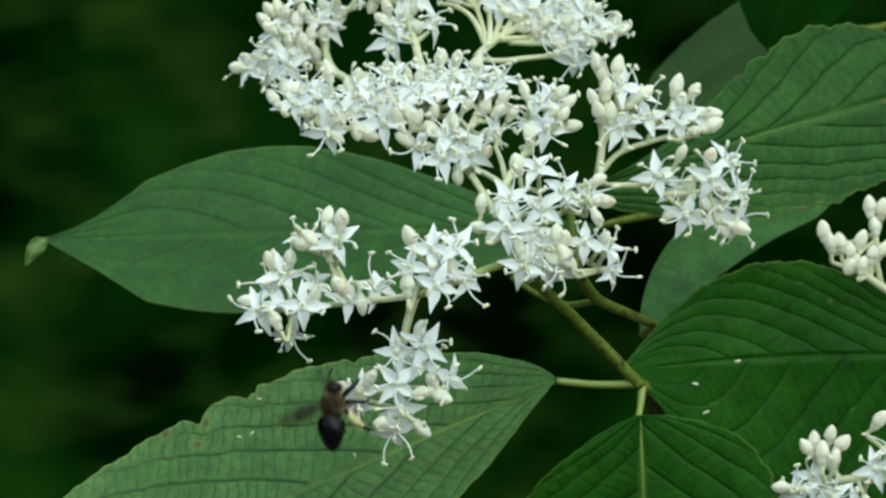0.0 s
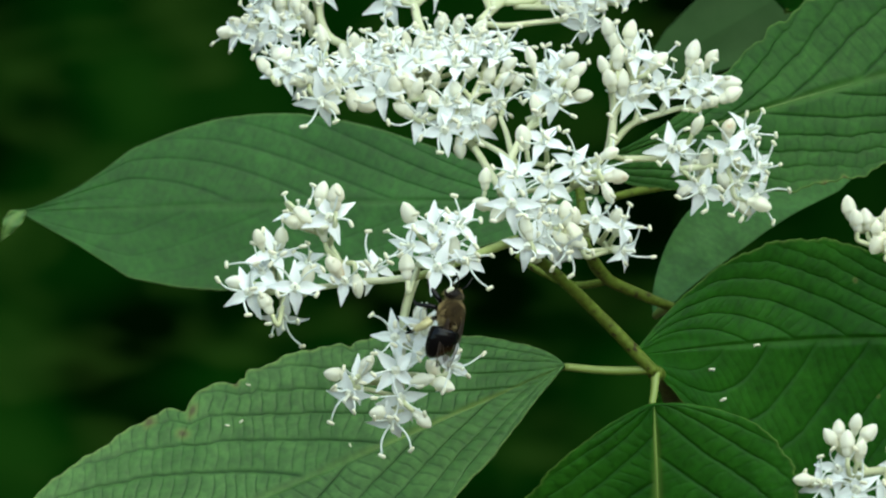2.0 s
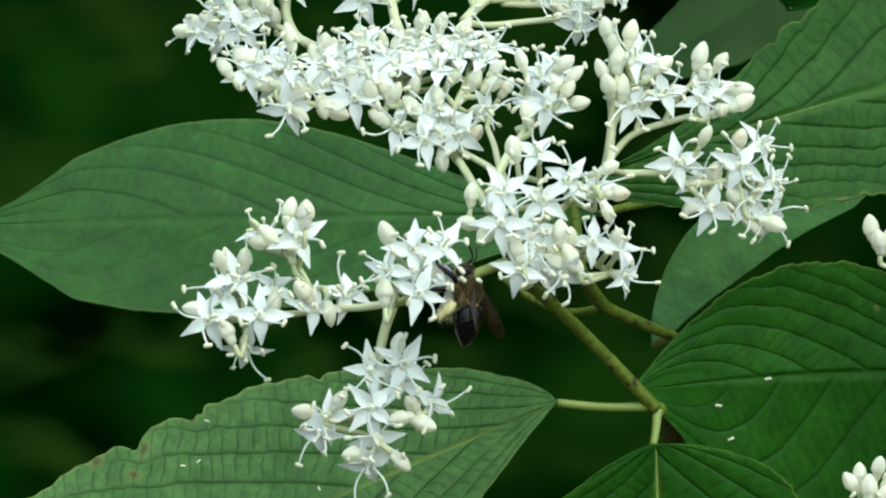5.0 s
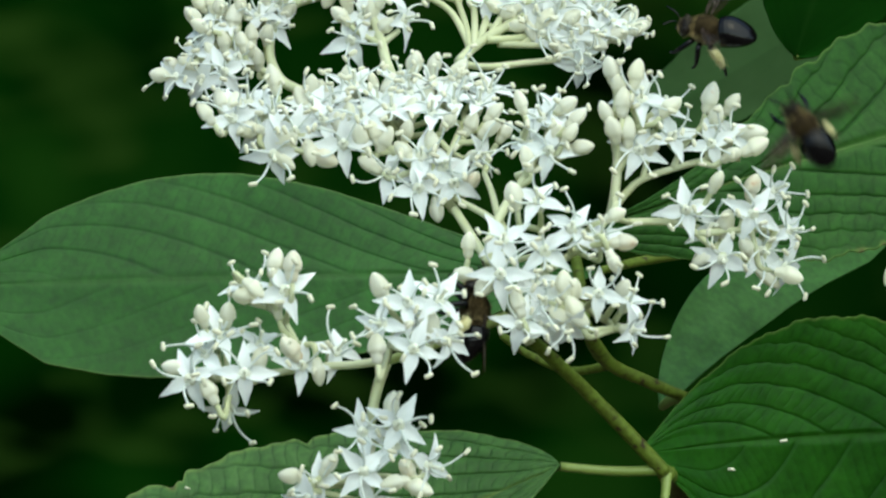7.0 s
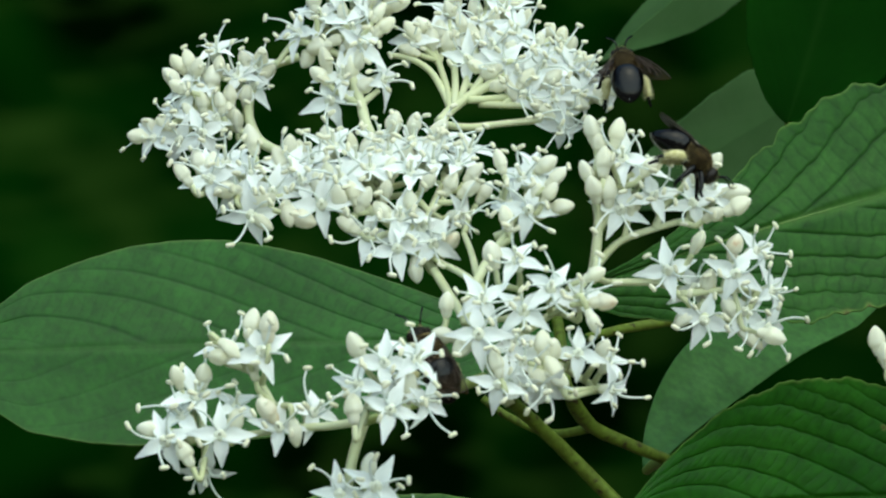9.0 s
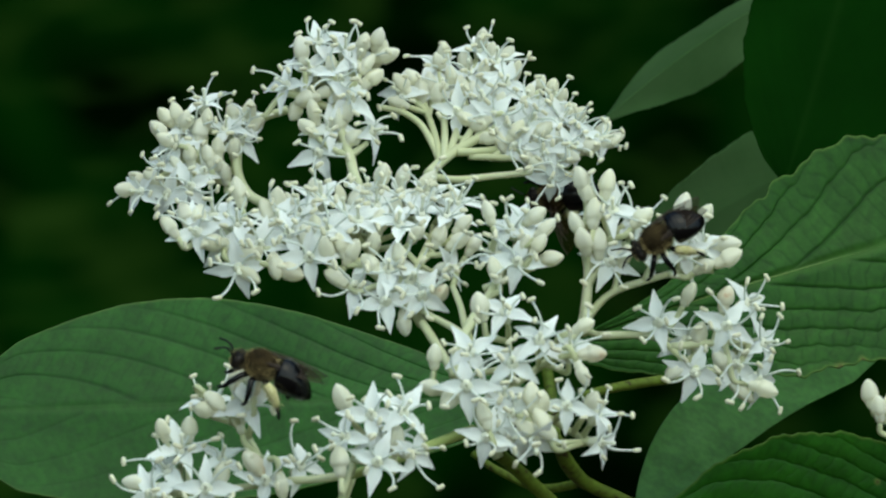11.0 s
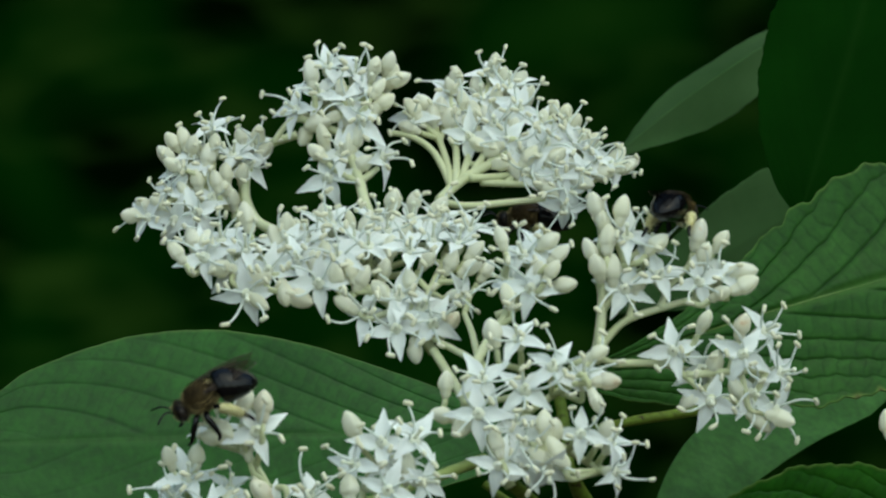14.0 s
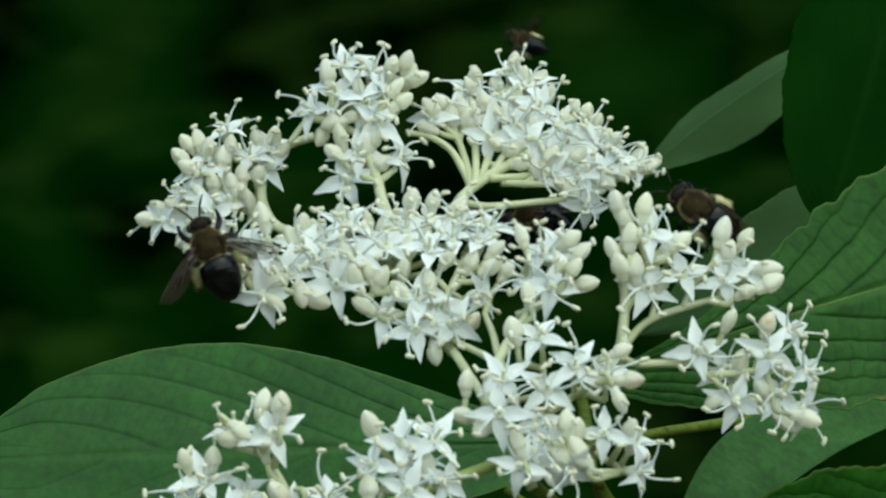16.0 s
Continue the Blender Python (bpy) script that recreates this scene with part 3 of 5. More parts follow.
def bough(key, lines):
    """The stalks of one part of a cluster. Gives back what blossom() and budding() need."""
    if key == "side_upper":
        owner = thing("flower_cluster", mm(lines[0][0]), "small cluster of closed cream dogwood buds", "flowers")
    elif key == "side_lower":
        owner = thing("flower_cluster", mm(lines[0][0]), "small cluster of cream buds and first open white flowers", "flowers")
    else:
        owner = main_cluster
    base = np.array(owner.matrix_basis.translation)
    if owner != main_cluster:
        x, y, z = lines[0][0]
        stem(owner, "stem", [(x, y, z, 0.8), (x + 18, y + 10, z - 10, 0.95), (x + 45, y + 60, z - 120, 2.5), (x + 60, y + 90, -1330, 6)], TWIG)
    spots = []
    for n, pts in enumerate(lines):
        line = smooth_line(pts, 7)
        first = (0.55 if key == "lower_left" else 0.72) if n == 0 else 0.52
        rad = [first - 0.16 * k / (len(line) - 1) for k in range(len(line))]
        v, f = tube([np.array(mm(p)) - base for p in line], [q * MM for q in rad], 8, 0.03, rng)
        green = key == "centre_left" and n == 0
        part("stalk", mesh_of("stalk", v, f, GREEN_STALK if green else STALK), owner, None, "yellow-green stalk" if green else "")
        spots += [np.array(p) for p in line[len(line) // 4:]]
    return {"owner": owner, "spots": spots, "base": base, "size": {"back": 0.88, "back_left": 0.90, "back_mid": 0.94}.get(key, 1.0)}


def pedicel(b, foot, back):
    """A thin stalk from the nearest bough to a flower's or bud's foot."""
    foot = np.array(foot)
    below = foot + np.array(back) * 3
    best = min(b["spots"], key=lambda s: np.linalg.norm(s - below) + 0.4 * max(0, np.dot(s - foot, -np.array(back))))
    gap = np.linalg.norm(best - foot)
    mid = foot + np.array(back) * min(0.3 * gap, 1.8)
    line = smooth_line([best, 0.45 * best + 0.55 * mid, mid, foot], 4)
    v, f = tube([np.array(mm(p)) - b["base"] for p in line], [(0.42 - 0.06 * k / (len(line) - 1)) * MM for k in range(len(line))], 6)
    part("pedicel", mesh_of("pedicel", v, f, STALK), b["owner"])


def blossom(b, rows):
    inv = Matrix.Translation(-b["owner"].matrix_basis.translation)
    for x, y, z, yaw, pitch, petal in rows:
        m = facing((x, y, z), yaw, pitch, petal)
        size = b["size"] * rng.uniform(0.92, 1.08)
        fl = part("flower", HEART, b["owner"], inv @ m @ Matrix.Scale(size, 4))
        for k in range(4):
            part("petal", rng.choice(PETALS), fl, pose(0, 0, 0, 0, 0, 90 * k + rng.uniform(-7, 7)) @ pose(0, 0, 0, 0, rng.uniform(-12, 14), 0))
            part("stamen", rng.choice(STAMENS), fl, pose(0, 0, 0, 0, 0, 90 * k + 45 + rng.uniform(-12, 12)) @ pose(0, 0, 0, 0, rng.uniform(-8, 16), 0))
        n = np.array(m.to_3x3().col[2])
        pedicel(b, np.array((x, y, z)) - 2.0 * size * n, -n)


# where the buds with a rusty blemish sit (across and up)
BLEMISHED = [(25.7, 7.5), (42.4, 15.1), (-15.9, 5.1), (-16.3, -5.3), (-11.4, 18.1), (7.0, 15.7), (-1.8, -20.2)]


def budding(b, rows):
    inv = Matrix.Translation(-b["owner"].matrix_basis.translation)
    for x, y, z, tip in rows:
        t = radians(tip + rng.uniform(-8, 8))
        lean = rng.uniform(-0.15, 0.55)
        n = Vector((math.cos(t), -lean, math.sin(t))).normalized()
        m = Matrix.Translation(mm((x, y, z))) @ n.to_track_quat("Z", "Y").to_matrix().to_4x4() @ pose(0, 0, 0, 0, 0, rng.uniform(0, 90))
        size = b["size"] * rng.uniform(0.80, 1.04)
        blush = any(math.hypot(x - p, z - q) < 0.5 for p, q in BLEMISHED)
        part("bud", BLUSHED if blush else rng.choice(BUDS), b["owner"], inv @ m @ Matrix.Scale(size, 4) @ pose(0, 0, -1.4 * MM), "cream bud with an orange-brown blemish" if blush else "")
        pedicel(b, np.array((x, y, z)) - 2.7 * size * np.array(n), -np.array(n))


LOWER_LEFT = bough("lower_left", [[(-4.3, -20, -7.1), (-8.2, -18, -7.7), (-12.7, -16, -8), (-17.5, -15, -8.7), (-22.4, -14, -9.1), (-27.7, -14, -10)],
    [(-14, -15, -8.1), (-15.9, -14, -4.1), (-18, -13, -1.2), (-21.1, -13, -0.1)]])
blossom(LOWER_LEFT, [
    (-21.8, -18, -8.8, 2, 10, 2), (-28.5, -17, -9.5, -8, 6, 205), (-24.9, -15, -4.1, 4, 44, 100),
    (-23.7, -15, -13.2, 4, -50, 265), (-14.6, -17, -7.9, -4, 14, 172), (-10.4, -15, -6.1, 30, 32, 72),
    (-16.8, -17, 1.4, 8, 10, 26), (-21.2, -14, 2, -12, 58, 20), (-26.6, -15, -6.5, -30, 30, 130),
    (-20, -14, -5.2, 15, 45, 60)])
budding(LOWER_LEFT, [
    (-18, -16, 5.4, 85), (-15.9, -17, 5.1, 95), (-22.3, -17, 0.9, 160), (-20.2, -18, 1.5, 330),
    (-27.2, -16, -1.3, 100), (-23.7, -15, -1.1, 82), (-16.3, -18, -5.3, 120), (-12.5, -18, -9, 285),
    (-30.9, -16, -8, 170), (-26.4, -18, -10.5, 120), (-20, -16, -6.7, 80), (-18, -15, -0.1, 100)])
CENTRE_LEFT = bough("centre_left", [[(10.7, -12, -1.8), (5.8, -16, -3.6), (0.5, -19, -5.6), (-4.3, -20, -7.3)],
    [(-4.3, -21, -7.3), (-3.4, -22, -4.2), (-2.1, -23, -2.5)]])
blossom(CENTRE_LEFT, [
    (-1, -28, -5.7, 2, 8, 252), (-1.7, -26, -0.1, -2, 14, 88), (2.1, -25, 0.3, 24, 30, 320),
    (-4.9, -27, -2.6, -36, 6, 172), (3.2, -25, -4.6, 46, -4, 338), (0.1, -24, -2.6, 0, 50, 30)])
budding(CENTRE_LEFT, [
    (-5.3, -26, 2.2, 115), (-5.6, -28, -4.9, 100), (1.2, -25, -2.6, 80)])
LOWER = bough("lower", [[(-4.3, -16, -7.5), (-5.4, -16, -10.9), (-6.1, -17, -14.4), (-6.5, -16, -18.3), (-6.3, -16, -22.7), (-6.1, -16, -26.7)],
    [(-6.3, -16, -17.5), (-3, -16, -17.5), (0.1, -16, -20.1)]])
blossom(LOWER, [
    (-7.2, -19, -16, -2, 4, 92), (-7.1, -21, -20.8, 2, 4, 225), (-12.6, -19, -22.3, -14, 8, 100),
    (-13.8, -20, -24.3, -22, -26, 190), (-6.3, -20, -24.8, 2, -24, 200), (-7.5, -20, -28.2, -2, -32, 202),
    (-2.8, -20, -15.1, 6, 8, 150), (0.9, -19, -20.1, 50, -12, 340), (-3.2, -17, -17.8, 10, 30, 60)])
budding(LOWER, [
    (-11.1, -20, -19.6, 60), (-16.3, -19, -21.3, 165), (-3.5, -19, -12.3, 80), (-1.8, -20, -20.2, 120),
    (-3.6, -21, -22.3, 190), (-0, -21, -23, 345), (-9.9, -21, -26.9, 180), (-2.8, -21, -28.3, 318),
    (-6.5, -17, -18.5, 270)])
CENTRE = bough("centre", [[(13.8, -12, -5.2), (12.5, -12, -2.5), (10.3, -9, 1.5), (7.8, -5, 6.3), (4.6, 2, 11.6)],
    [(10.7, -10, 1), (15.6, -10, 3.7), (20, -9, 6.8), (23.2, -7, 9.9), (25.2, -5, 12.6)],
    [(12.5, -11, -2.5), (18.2, -12, 0.1), (23.5, -12, -2.5), (26.1, -13, -3.4)],
    [(15.6, -10, 3.7), (15.1, -10, 9)]])
blossom(CENTRE, [
    (9.8, -19, 3.5, 2, 6, 272), (10.3, -16, 7.7, 0, 20, 122), (14.6, -15, 12.6, -10, 38, 148),
    (18.7, -17, 9.1, 2, 18, 140), (22.4, -16, 8.1, 4, 48, 20), (15.4, -17, 6.3, 0, 14, 140),
    (22, -18, 1.1, 2, 8, 262), (12.2, -20, -2.7, 0, 4, 258), (15.2, -18, 0.1, 4, 12, 45),
    (18.1, -19, -3.1, 4, -38, 330), (26.1, -17, -3.4, 46, -2, 298), (25.8, -15, 0.1, 40, 44, 30),
    (14.2, -17, 2.2, 6, 28, 20), (15.2, -18, -2.8, 14, 0, 25)])
budding(CENTRE, [
    (11.5, -16, 13.9, 98), (6, -16, 7.6, 92), (5.2, -16, 3.4, 172), (7.7, -18, 1.6, 230),
    (24.5, -16, 11, 22), (25.7, -17, 7.5, 8), (24.1, -18, 4.6, 300), (25.3, -16, 2, 62),
    (11.8, -20, 0.4, 110), (17.7, -19, 2.7, 95), (19, -18, 1.8, 75), (18.8, -20, -0.4, 120),
    (19.8, -20, -2, 330), (16.8, -19, -1.5, 150)])
RIGHT = bough("right", [[(24.3, 4, 10), (24.9, 4, 13.6), (25.3, 5, 18.1), (24.6, 5, 22.1)],
    [(24.7, 4, 11.8), (27.9, 5, 15.2), (32.4, 5, 16.9), (37.3, 5, 18.1), (40.9, 5, 18.1)],
    [(26.5, 4, 10.1), (32.8, 4, 10), (35.5, 3, 8.4), (37.7, 3, 6.2)],
    [(35.5, 3, 8.6), (40.8, 3, 9.1), (45.3, 4, 9.1)],
    [(25.3, 5, 18.1), (27.4, 5, 21.6), (29.7, 5, 23.9)],
    [(32.4, 5, 16.9), (33.3, 5, 19.4)],
    [(20, -10, 6.8), (23.2, -3, 9.9), (24.7, 1, 11.7), (24.9, 3, 13.1)],
    [(24.6, 0, 10.7), (26.5, 3, 10.1)]])
blossom(RIGHT, [
    (28.4, 5, 25.7, -4, 34, 172), (28, 4, 19.2, 2, 6, 158), (32.2, 4, 20.9, 8, 14, 285),
    (37.2, 4, 20.1, -8, 10, 195), (39.7, 5, 21.1, 10, 34, 120), (33.9, 3, 11.6, 0, 6, 104),
    (42.4, 2, 11.2, 2, 4, 150), (45.2, 6, 14.1, 46, 18, 300), (38.5, 3, 5.4, 2, -8, 252),
    (43.7, 4, 6.5, 12, -8, 318), (46.5, 5, 4.5, 40, -16, 345), (37.5, 5, 9.5, 6, 4, 30),
    (47.1, 6, 9.1, 48, 6, 20), (31, 7, 24.3, 20, 48, 60)])
budding(RIGHT, [
    (24.5, 5, 29.9, 105), (25.5, 5, 27.9, 95), (27.8, 5, 29.5, 82), (26, 4, 25.9, 95),
    (23.7, 4, 24.3, 112), (24.7, 3, 22.3, 98), (26.6, 4, 21.9, 92), (32.2, 3, 25.1, 55),
    (37.2, 5, 26.3, 70), (40.1, 5, 25.5, 60), (37.9, 4, 23.9, 75), (42.8, 4, 21.4, 8),
    (43.2, 3, 19.8, 18), (40.1, 3, 18.9, 25), (37.9, 2, 15.5, 60), (42.4, 2, 15.1, 78),
    (35.7, 3, 5.4, 215), (47.5, 3, 3.3, 345), (39.1, 3, 10.5, 80), (41.4, 3, 7.3, 120),
    (29.8, 4, 20.3, 70), (44.7, 4, 2.7, 320)])
UPPER_MID = bough("upper_mid", [[(8.4, -8, 4.7), (9, -7, 8.2), (10.7, -5, 11.8), (13, -4, 15.2), (14.7, -2, 18.4)],
    [(12.1, -2, 15.7), (15.7, -2, 17.2), (18.4, -2, 18.4)],
    [(13.5, -2, 17.1), (13, -2, 21.5)],
    [(15.2, -2, 19.3), (17.9, -2, 22.4)]])
blossom(UPPER_MID, [
    (16.3, -4, 19, -4, 6, 258), (15.5, -2, 23.2, -20, 36, 140), (17.3, -1, 23.7, 8, 50, 30),
    (13.8, -2, 20, -58, 16, 165)])
budding(UPPER_MID, [
    (12.7, -4, 25.5, 102), (13.5, -5, 18.5, 95), (18.9, -3, 25, 30), (20, -4, 23.4, 48),
    (19.1, -5, 21.4, 62), (20.8, -4, 19.6, 22), (17.3, -3, 21.4, 75)])
TOP = bough("top", [[(4.6, 6, 11.6), (2.3, 5, 14.5), (-2.1, 6, 18.5), (-8.4, 8, 21.7), (-14.8, 10, 23.1), (-22, 11, 23.6)],
    [(2.3, 5, 14.5), (4.1, 6, 19), (5.9, 9, 23.1)],
    [(-2.1, 9, 18.6), (-2.2, 15, 23.7), (-1.3, 18, 27.3)],
    [(-8.4, 8, 21.7), (-8.5, 12, 26.3), (-7.6, 13, 29)],
    [(10.7, -6, 8.8), (9.9, -3, 11), (9.3, 1, 13.7), (8.4, 4, 16.2)],
    [(10.5, -5, 9.3), (8.3, -1, 11), (5.9, 3, 12.4), (3.8, 5, 13.6)]])
blossom(TOP, [
    (-23.6, 8, 23.3, -18, 6, 190), (-18.5, 8, 24.3, -4, 52, 15), (-18.3, 6, 18.7, 2, -18, 282),
    (-15.7, 7, 21.7, 0, 8, 165), (-13.3, 9, 24.7, -6, 30, 158), (-9.5, 6, 20, 0, 8, 185),
    (-8.1, 11, 27.6, -2, 46, 140), (-3.4, 8, 24.7, 0, 40, 45), (1.7, 6, 24, 4, 42, 352),
    (-0, 4, 14.4, 0, 6, 190), (4.5, 4, 15, 6, 10, 332), (0.4, 5, 18.4, 0, 26, 172),
    (-3.7, 6, 16.4, -8, 4, 258), (7.8, 6, 18.7, 58, 10, 160)])
budding(TOP, [
    (-25.2, 9, 26, 96), (-23.4, 9, 25.6, 82), (-27.3, 8, 24.4, 125), (-18.4, 9, 28.8, 95),
    (-8.9, 12, 28.9, 100), (-0.2, 13, 30.9, 72), (2.3, 14, 30.9, 82), (-13.5, 6, 18.4, 285),
    (-16.7, 6, 17.7, 320), (-11.4, 6, 18.1, 350), (-7.3, 6, 21.4, 92), (-4, 6, 21.1, 62),
    (-1.3, 6, 22.1, 85), (1.7, 5, 20.7, 92), (5.4, 13, 29.8, 55), (9.9, 8, 24.4, 48),
    (9.5, 7, 22.3, 30), (11.3, 8, 22, 50), (-6.6, 6, 17.7, 150), (2.4, 4, 11.2, 285),
    (7, 5, 15.7, 60), (-13.6, 11, 27.4, 95)])
blossom(TOP, [
    (4.5, 9, 25.5, 10, 58, 20), (7.7, 9, 25.2, 20, 56, 70), (-1.1, 11, 26.7, 0, 62, 40),
    (-5.1, 10, 25.6, -6, 58, 10), (-7.1, 7, 23.4, -10, 30, 60), (-12, 7, 23, -10, 20, 110),
    (-20.1, 8, 21.5, -20, 8, 30), (-2.2, 13, 28.2, 0, 58, 70), (2, 13, 28.2, 6, 60, 20),
    (5.6, 13, 28.2, 16, 54, 50), (-10.6, 10, 25.6, -16, 50, 80), (9.1, 12, 27.1, 30, 50, 10),
    (3.1, 5, 17, 10, 20, 100), (-21.6, 10, 25.6, -10, 50, 60)])
budding(TOP, [
    (-5.7, 13, 28.2, 92), (-3.6, 12, 27.8, 80), (-12.1, 12, 27.1, 100), (-0.7, 8, 24.8, 80),
    (-5.6, 6, 21.9, 110), (4.2, 6, 23.3, 60), (7, 7, 23, 55), (-8.8, 8, 24.1, 105),
    (-14.9, 10, 26, 110), (-21.8, 7, 22, 170), (1.3, 11, 26.7, 85), (3.5, 13, 27.8, 70),
    (8.1, 13, 27.5, 60), (-2.1, 5, 19.4, 130), (-9.9, 7, 22.7, 100), (-17.6, 6, 20.5, 200)])
BACK_LEFT = bough("back_left", [[(-8, 21, 24.6), (-11.9, 23, 26.5), (-15.1, 26, 27.4), (-17.6, 28, 28.9), (-18.9, 29, 31.5), (-18.9, 30, 34.4), (-17.7, 31, 37.1), (-15.7, 32, 38.8), (-12.5, 32, 39.9)],
    [(-17.6, 28, 28.9), (-21.8, 29, 30.8), (-26.8, 29, 31.8), (-30.4, 28, 30.4)]])
blossom(BACK_LEFT, [
    (-31.3, 28, 29.2, -40, 2, 225), (-25, 27, 29.8, 0, 6, 30), (-28.6, 29, 32.6, -34, 38, 60),
    (-24.6, 30, 37.2, -4, 44, 20), (-20.5, 30, 37.3, 6, 46, 150), (-26.9, 29, 35.1, -24, 30, 100),
    (-17.9, 31, 38.5, 16, 44, 40), (-23.2, 28, 31.8, 4, 10, 70), (-27.9, 28, 28.9, -4, -20, 250),
    (-18.6, 30, 35.9, 20, 10, 30), (-23.3, 31, 40.6, 0, 58, 60)])
budding(BACK_LEFT, [
    (-33.7, 28, 29.6, 172), (-32, 29, 31.1, 140), (-26.9, 30, 39.7, 100), (-25.6, 29, 38.7, 85),
    (-29.2, 29, 37.4, 130), (-28.4, 28, 35.9, 150), (-22.9, 29, 38.9, 92), (-23.6, 29, 37.4, 80),
    (-17.5, 31, 39.9, 80), (-16.5, 31, 38.1, 60), (-21.4, 28, 32.9, 92), (-22.6, 28, 34.2, 100),
    (-19.3, 29, 35.1, 85), (-20.5, 28, 31.8, 100), (-26.8, 28, 32.9, 120), (-21.4, 28, 35.1, 85),
    (-30.1, 28, 31.1, 150), (-25, 28, 34.3, 95), (-19.7, 31, 39.9, 95), (-28.3, 30, 39.2, 115)])
BACK_MID = bough("back_mid", [[(-1.5, 13, 25), (-3.8, 16, 30.4), (-4.5, 19, 33.2), (-5.5, 21, 36.1), (-6.6, 23, 39.4), (-6.9, 24, 42.7), (-5.8, 24, 45.5)],
    [(-6.6, 23, 39.4), (-10.1, 23, 40.8), (-13, 23, 41.2), (-15.5, 23, 38.3)],
    [(-4.5, 19, 33.2), (-8, 21, 34.6)],
    [(-5.8, 24, 45.5), (-2.3, 24, 45.5), (0.6, 24, 45.9)],
    [(-6.9, 24, 42.7), (-8.7, 24, 46.3)],
    [(-4.5, 19, 33.2), (-2.3, 21, 35)]])
blossom(BACK_MID, [
    (-8.5, 24, 48.1, 2, 40, 100), (-5.8, 22, 43.2, 4, 8, 70), (-12.5, 23, 42.5, -40, 18, 172),
    (-8.5, 20, 33.7, 0, 4, 200), (-1.7, 22, 36.5, 52, 10, 18), (-3.7, 23, 45.5, 20, 34, 120),
    (-9.4, 23, 44.4, -14, 30, 150), (-4.4, 21, 40.7, 6, 10, 320), (-6.9, 21, 36.8, 0, 30, 95),
    (-5.1, 24, 47, 6, 50, 30)])
budding(BACK_MID, [
    (-10.7, 23, 47.3, 105), (-2.6, 23, 48.2, 72), (-0.8, 23, 48.7, 80), (-2.1, 22, 45.4, 60),
    (0.6, 23, 46.4, 28), (-8.1, 22, 41.4, 190), (-10.5, 22, 40.6, 200), (-5.8, 22, 40.6, 280),
    (-4.8, 21, 39.1, 60), (-10.1, 20, 37.3, 130), (-3.8, 20, 35.9, 45), (-9.1, 21, 39.3, 110),
    (-1.2, 22, 43.6, 50), (-11.6, 23, 39.1, 230), (-6.9, 22, 45.4, 95), (-2.3, 22, 42.9, 70),
    (-5.8, 21, 38.2, 90), (-0.5, 24, 47, 70)])
BACK = bough("back", [[(5.4, 18, 30.8), (7.1, 21, 32.6), (9.5, 23, 34.4), (12.7, 25, 36.3), (16.4, 27, 39.2), (20, 28, 41.8)],
    [(5.7, 18, 30.6), (9.1, 21, 30.3), (14.2, 24, 30.9), (19.9, 25, 31.5), (22.8, 25, 32.1)],
    [(7, 21, 32.5), (6.1, 24, 34.8), (4.5, 26, 37.6), (2, 27, 39.3), (-0.9, 27, 39.9)],
    [(6.9, 21, 32.5), (6.4, 25, 35.9), (5.2, 28, 39.7), (4, 29, 42.6)],
    [(7.4, 21, 32.8), (7.6, 25, 36.3), (7.4, 28, 40.4), (7, 30, 44.5)],
    [(8.1, 22, 33.4), (9.2, 26, 37), (10.3, 29, 41.5), (11.7, 31, 46)],
    [(9.5, 23, 34.4), (12, 27, 38.5), (14.1, 30, 43), (15.3, 31, 46)],
    [(9.1, 22, 33.8), (13.5, 24, 34.2), (18.5, 26, 35.6), (23.5, 27, 36), (27.1, 27, 35.6)],
    [(10.6, 23, 33.4), (14.9, 24, 33.2), (19.2, 25, 33.2)],
    [(16.4, 27, 39.2), (20.7, 28, 39.6), (24.3, 28, 38.5)]])
blossom(BACK, [
    (14.3, 30, 45.9, 4, 48, 100), (15.5, 28, 43, 6, 20, 160), (10.8, 30, 44.6, -4, 40, 40),
    (13.9, 25, 38.7, 0, 6, 140), (15.6, 25, 37.5, 6, -4, 330), (18, 27, 40.8, 10, 30, 60),
    (9.3, 26, 39.2, -10, 10, 170), (20.3, 24, 33.9, 10, -6, 250), (21.2, 24, 30.3, 4, -24, 260),
    (23.5, 24, 34.7, 30, 8, 20), (22.8, 27, 38.4, 26, 30, 120), (25.8, 26, 35.6, 44, 14, 30),
    (2, 28, 41.8, -30, 16, 170), (6.7, 31, 45.3, -8, 46, 60)])
blossom(BACK, [
    (18.9, 26, 38.3, 6, 14, 200), (21.1, 28, 40.4, 24, 36, 80), (16.3, 24, 34.8, 0, 0, 30),
    (12.4, 27, 41, -4, 20, 60), (17.8, 25, 36.6, 8, 4, 110), (21.7, 24, 32.2, 20, -8, 300),
    (27.8, 26, 35.6, 50, 14, 70), (12.1, 31, 47.4, 0, 54, 20), (7.7, 29, 42.6, -10, 24, 120),
    (24.6, 27, 37.4, 40, 30, 50)])
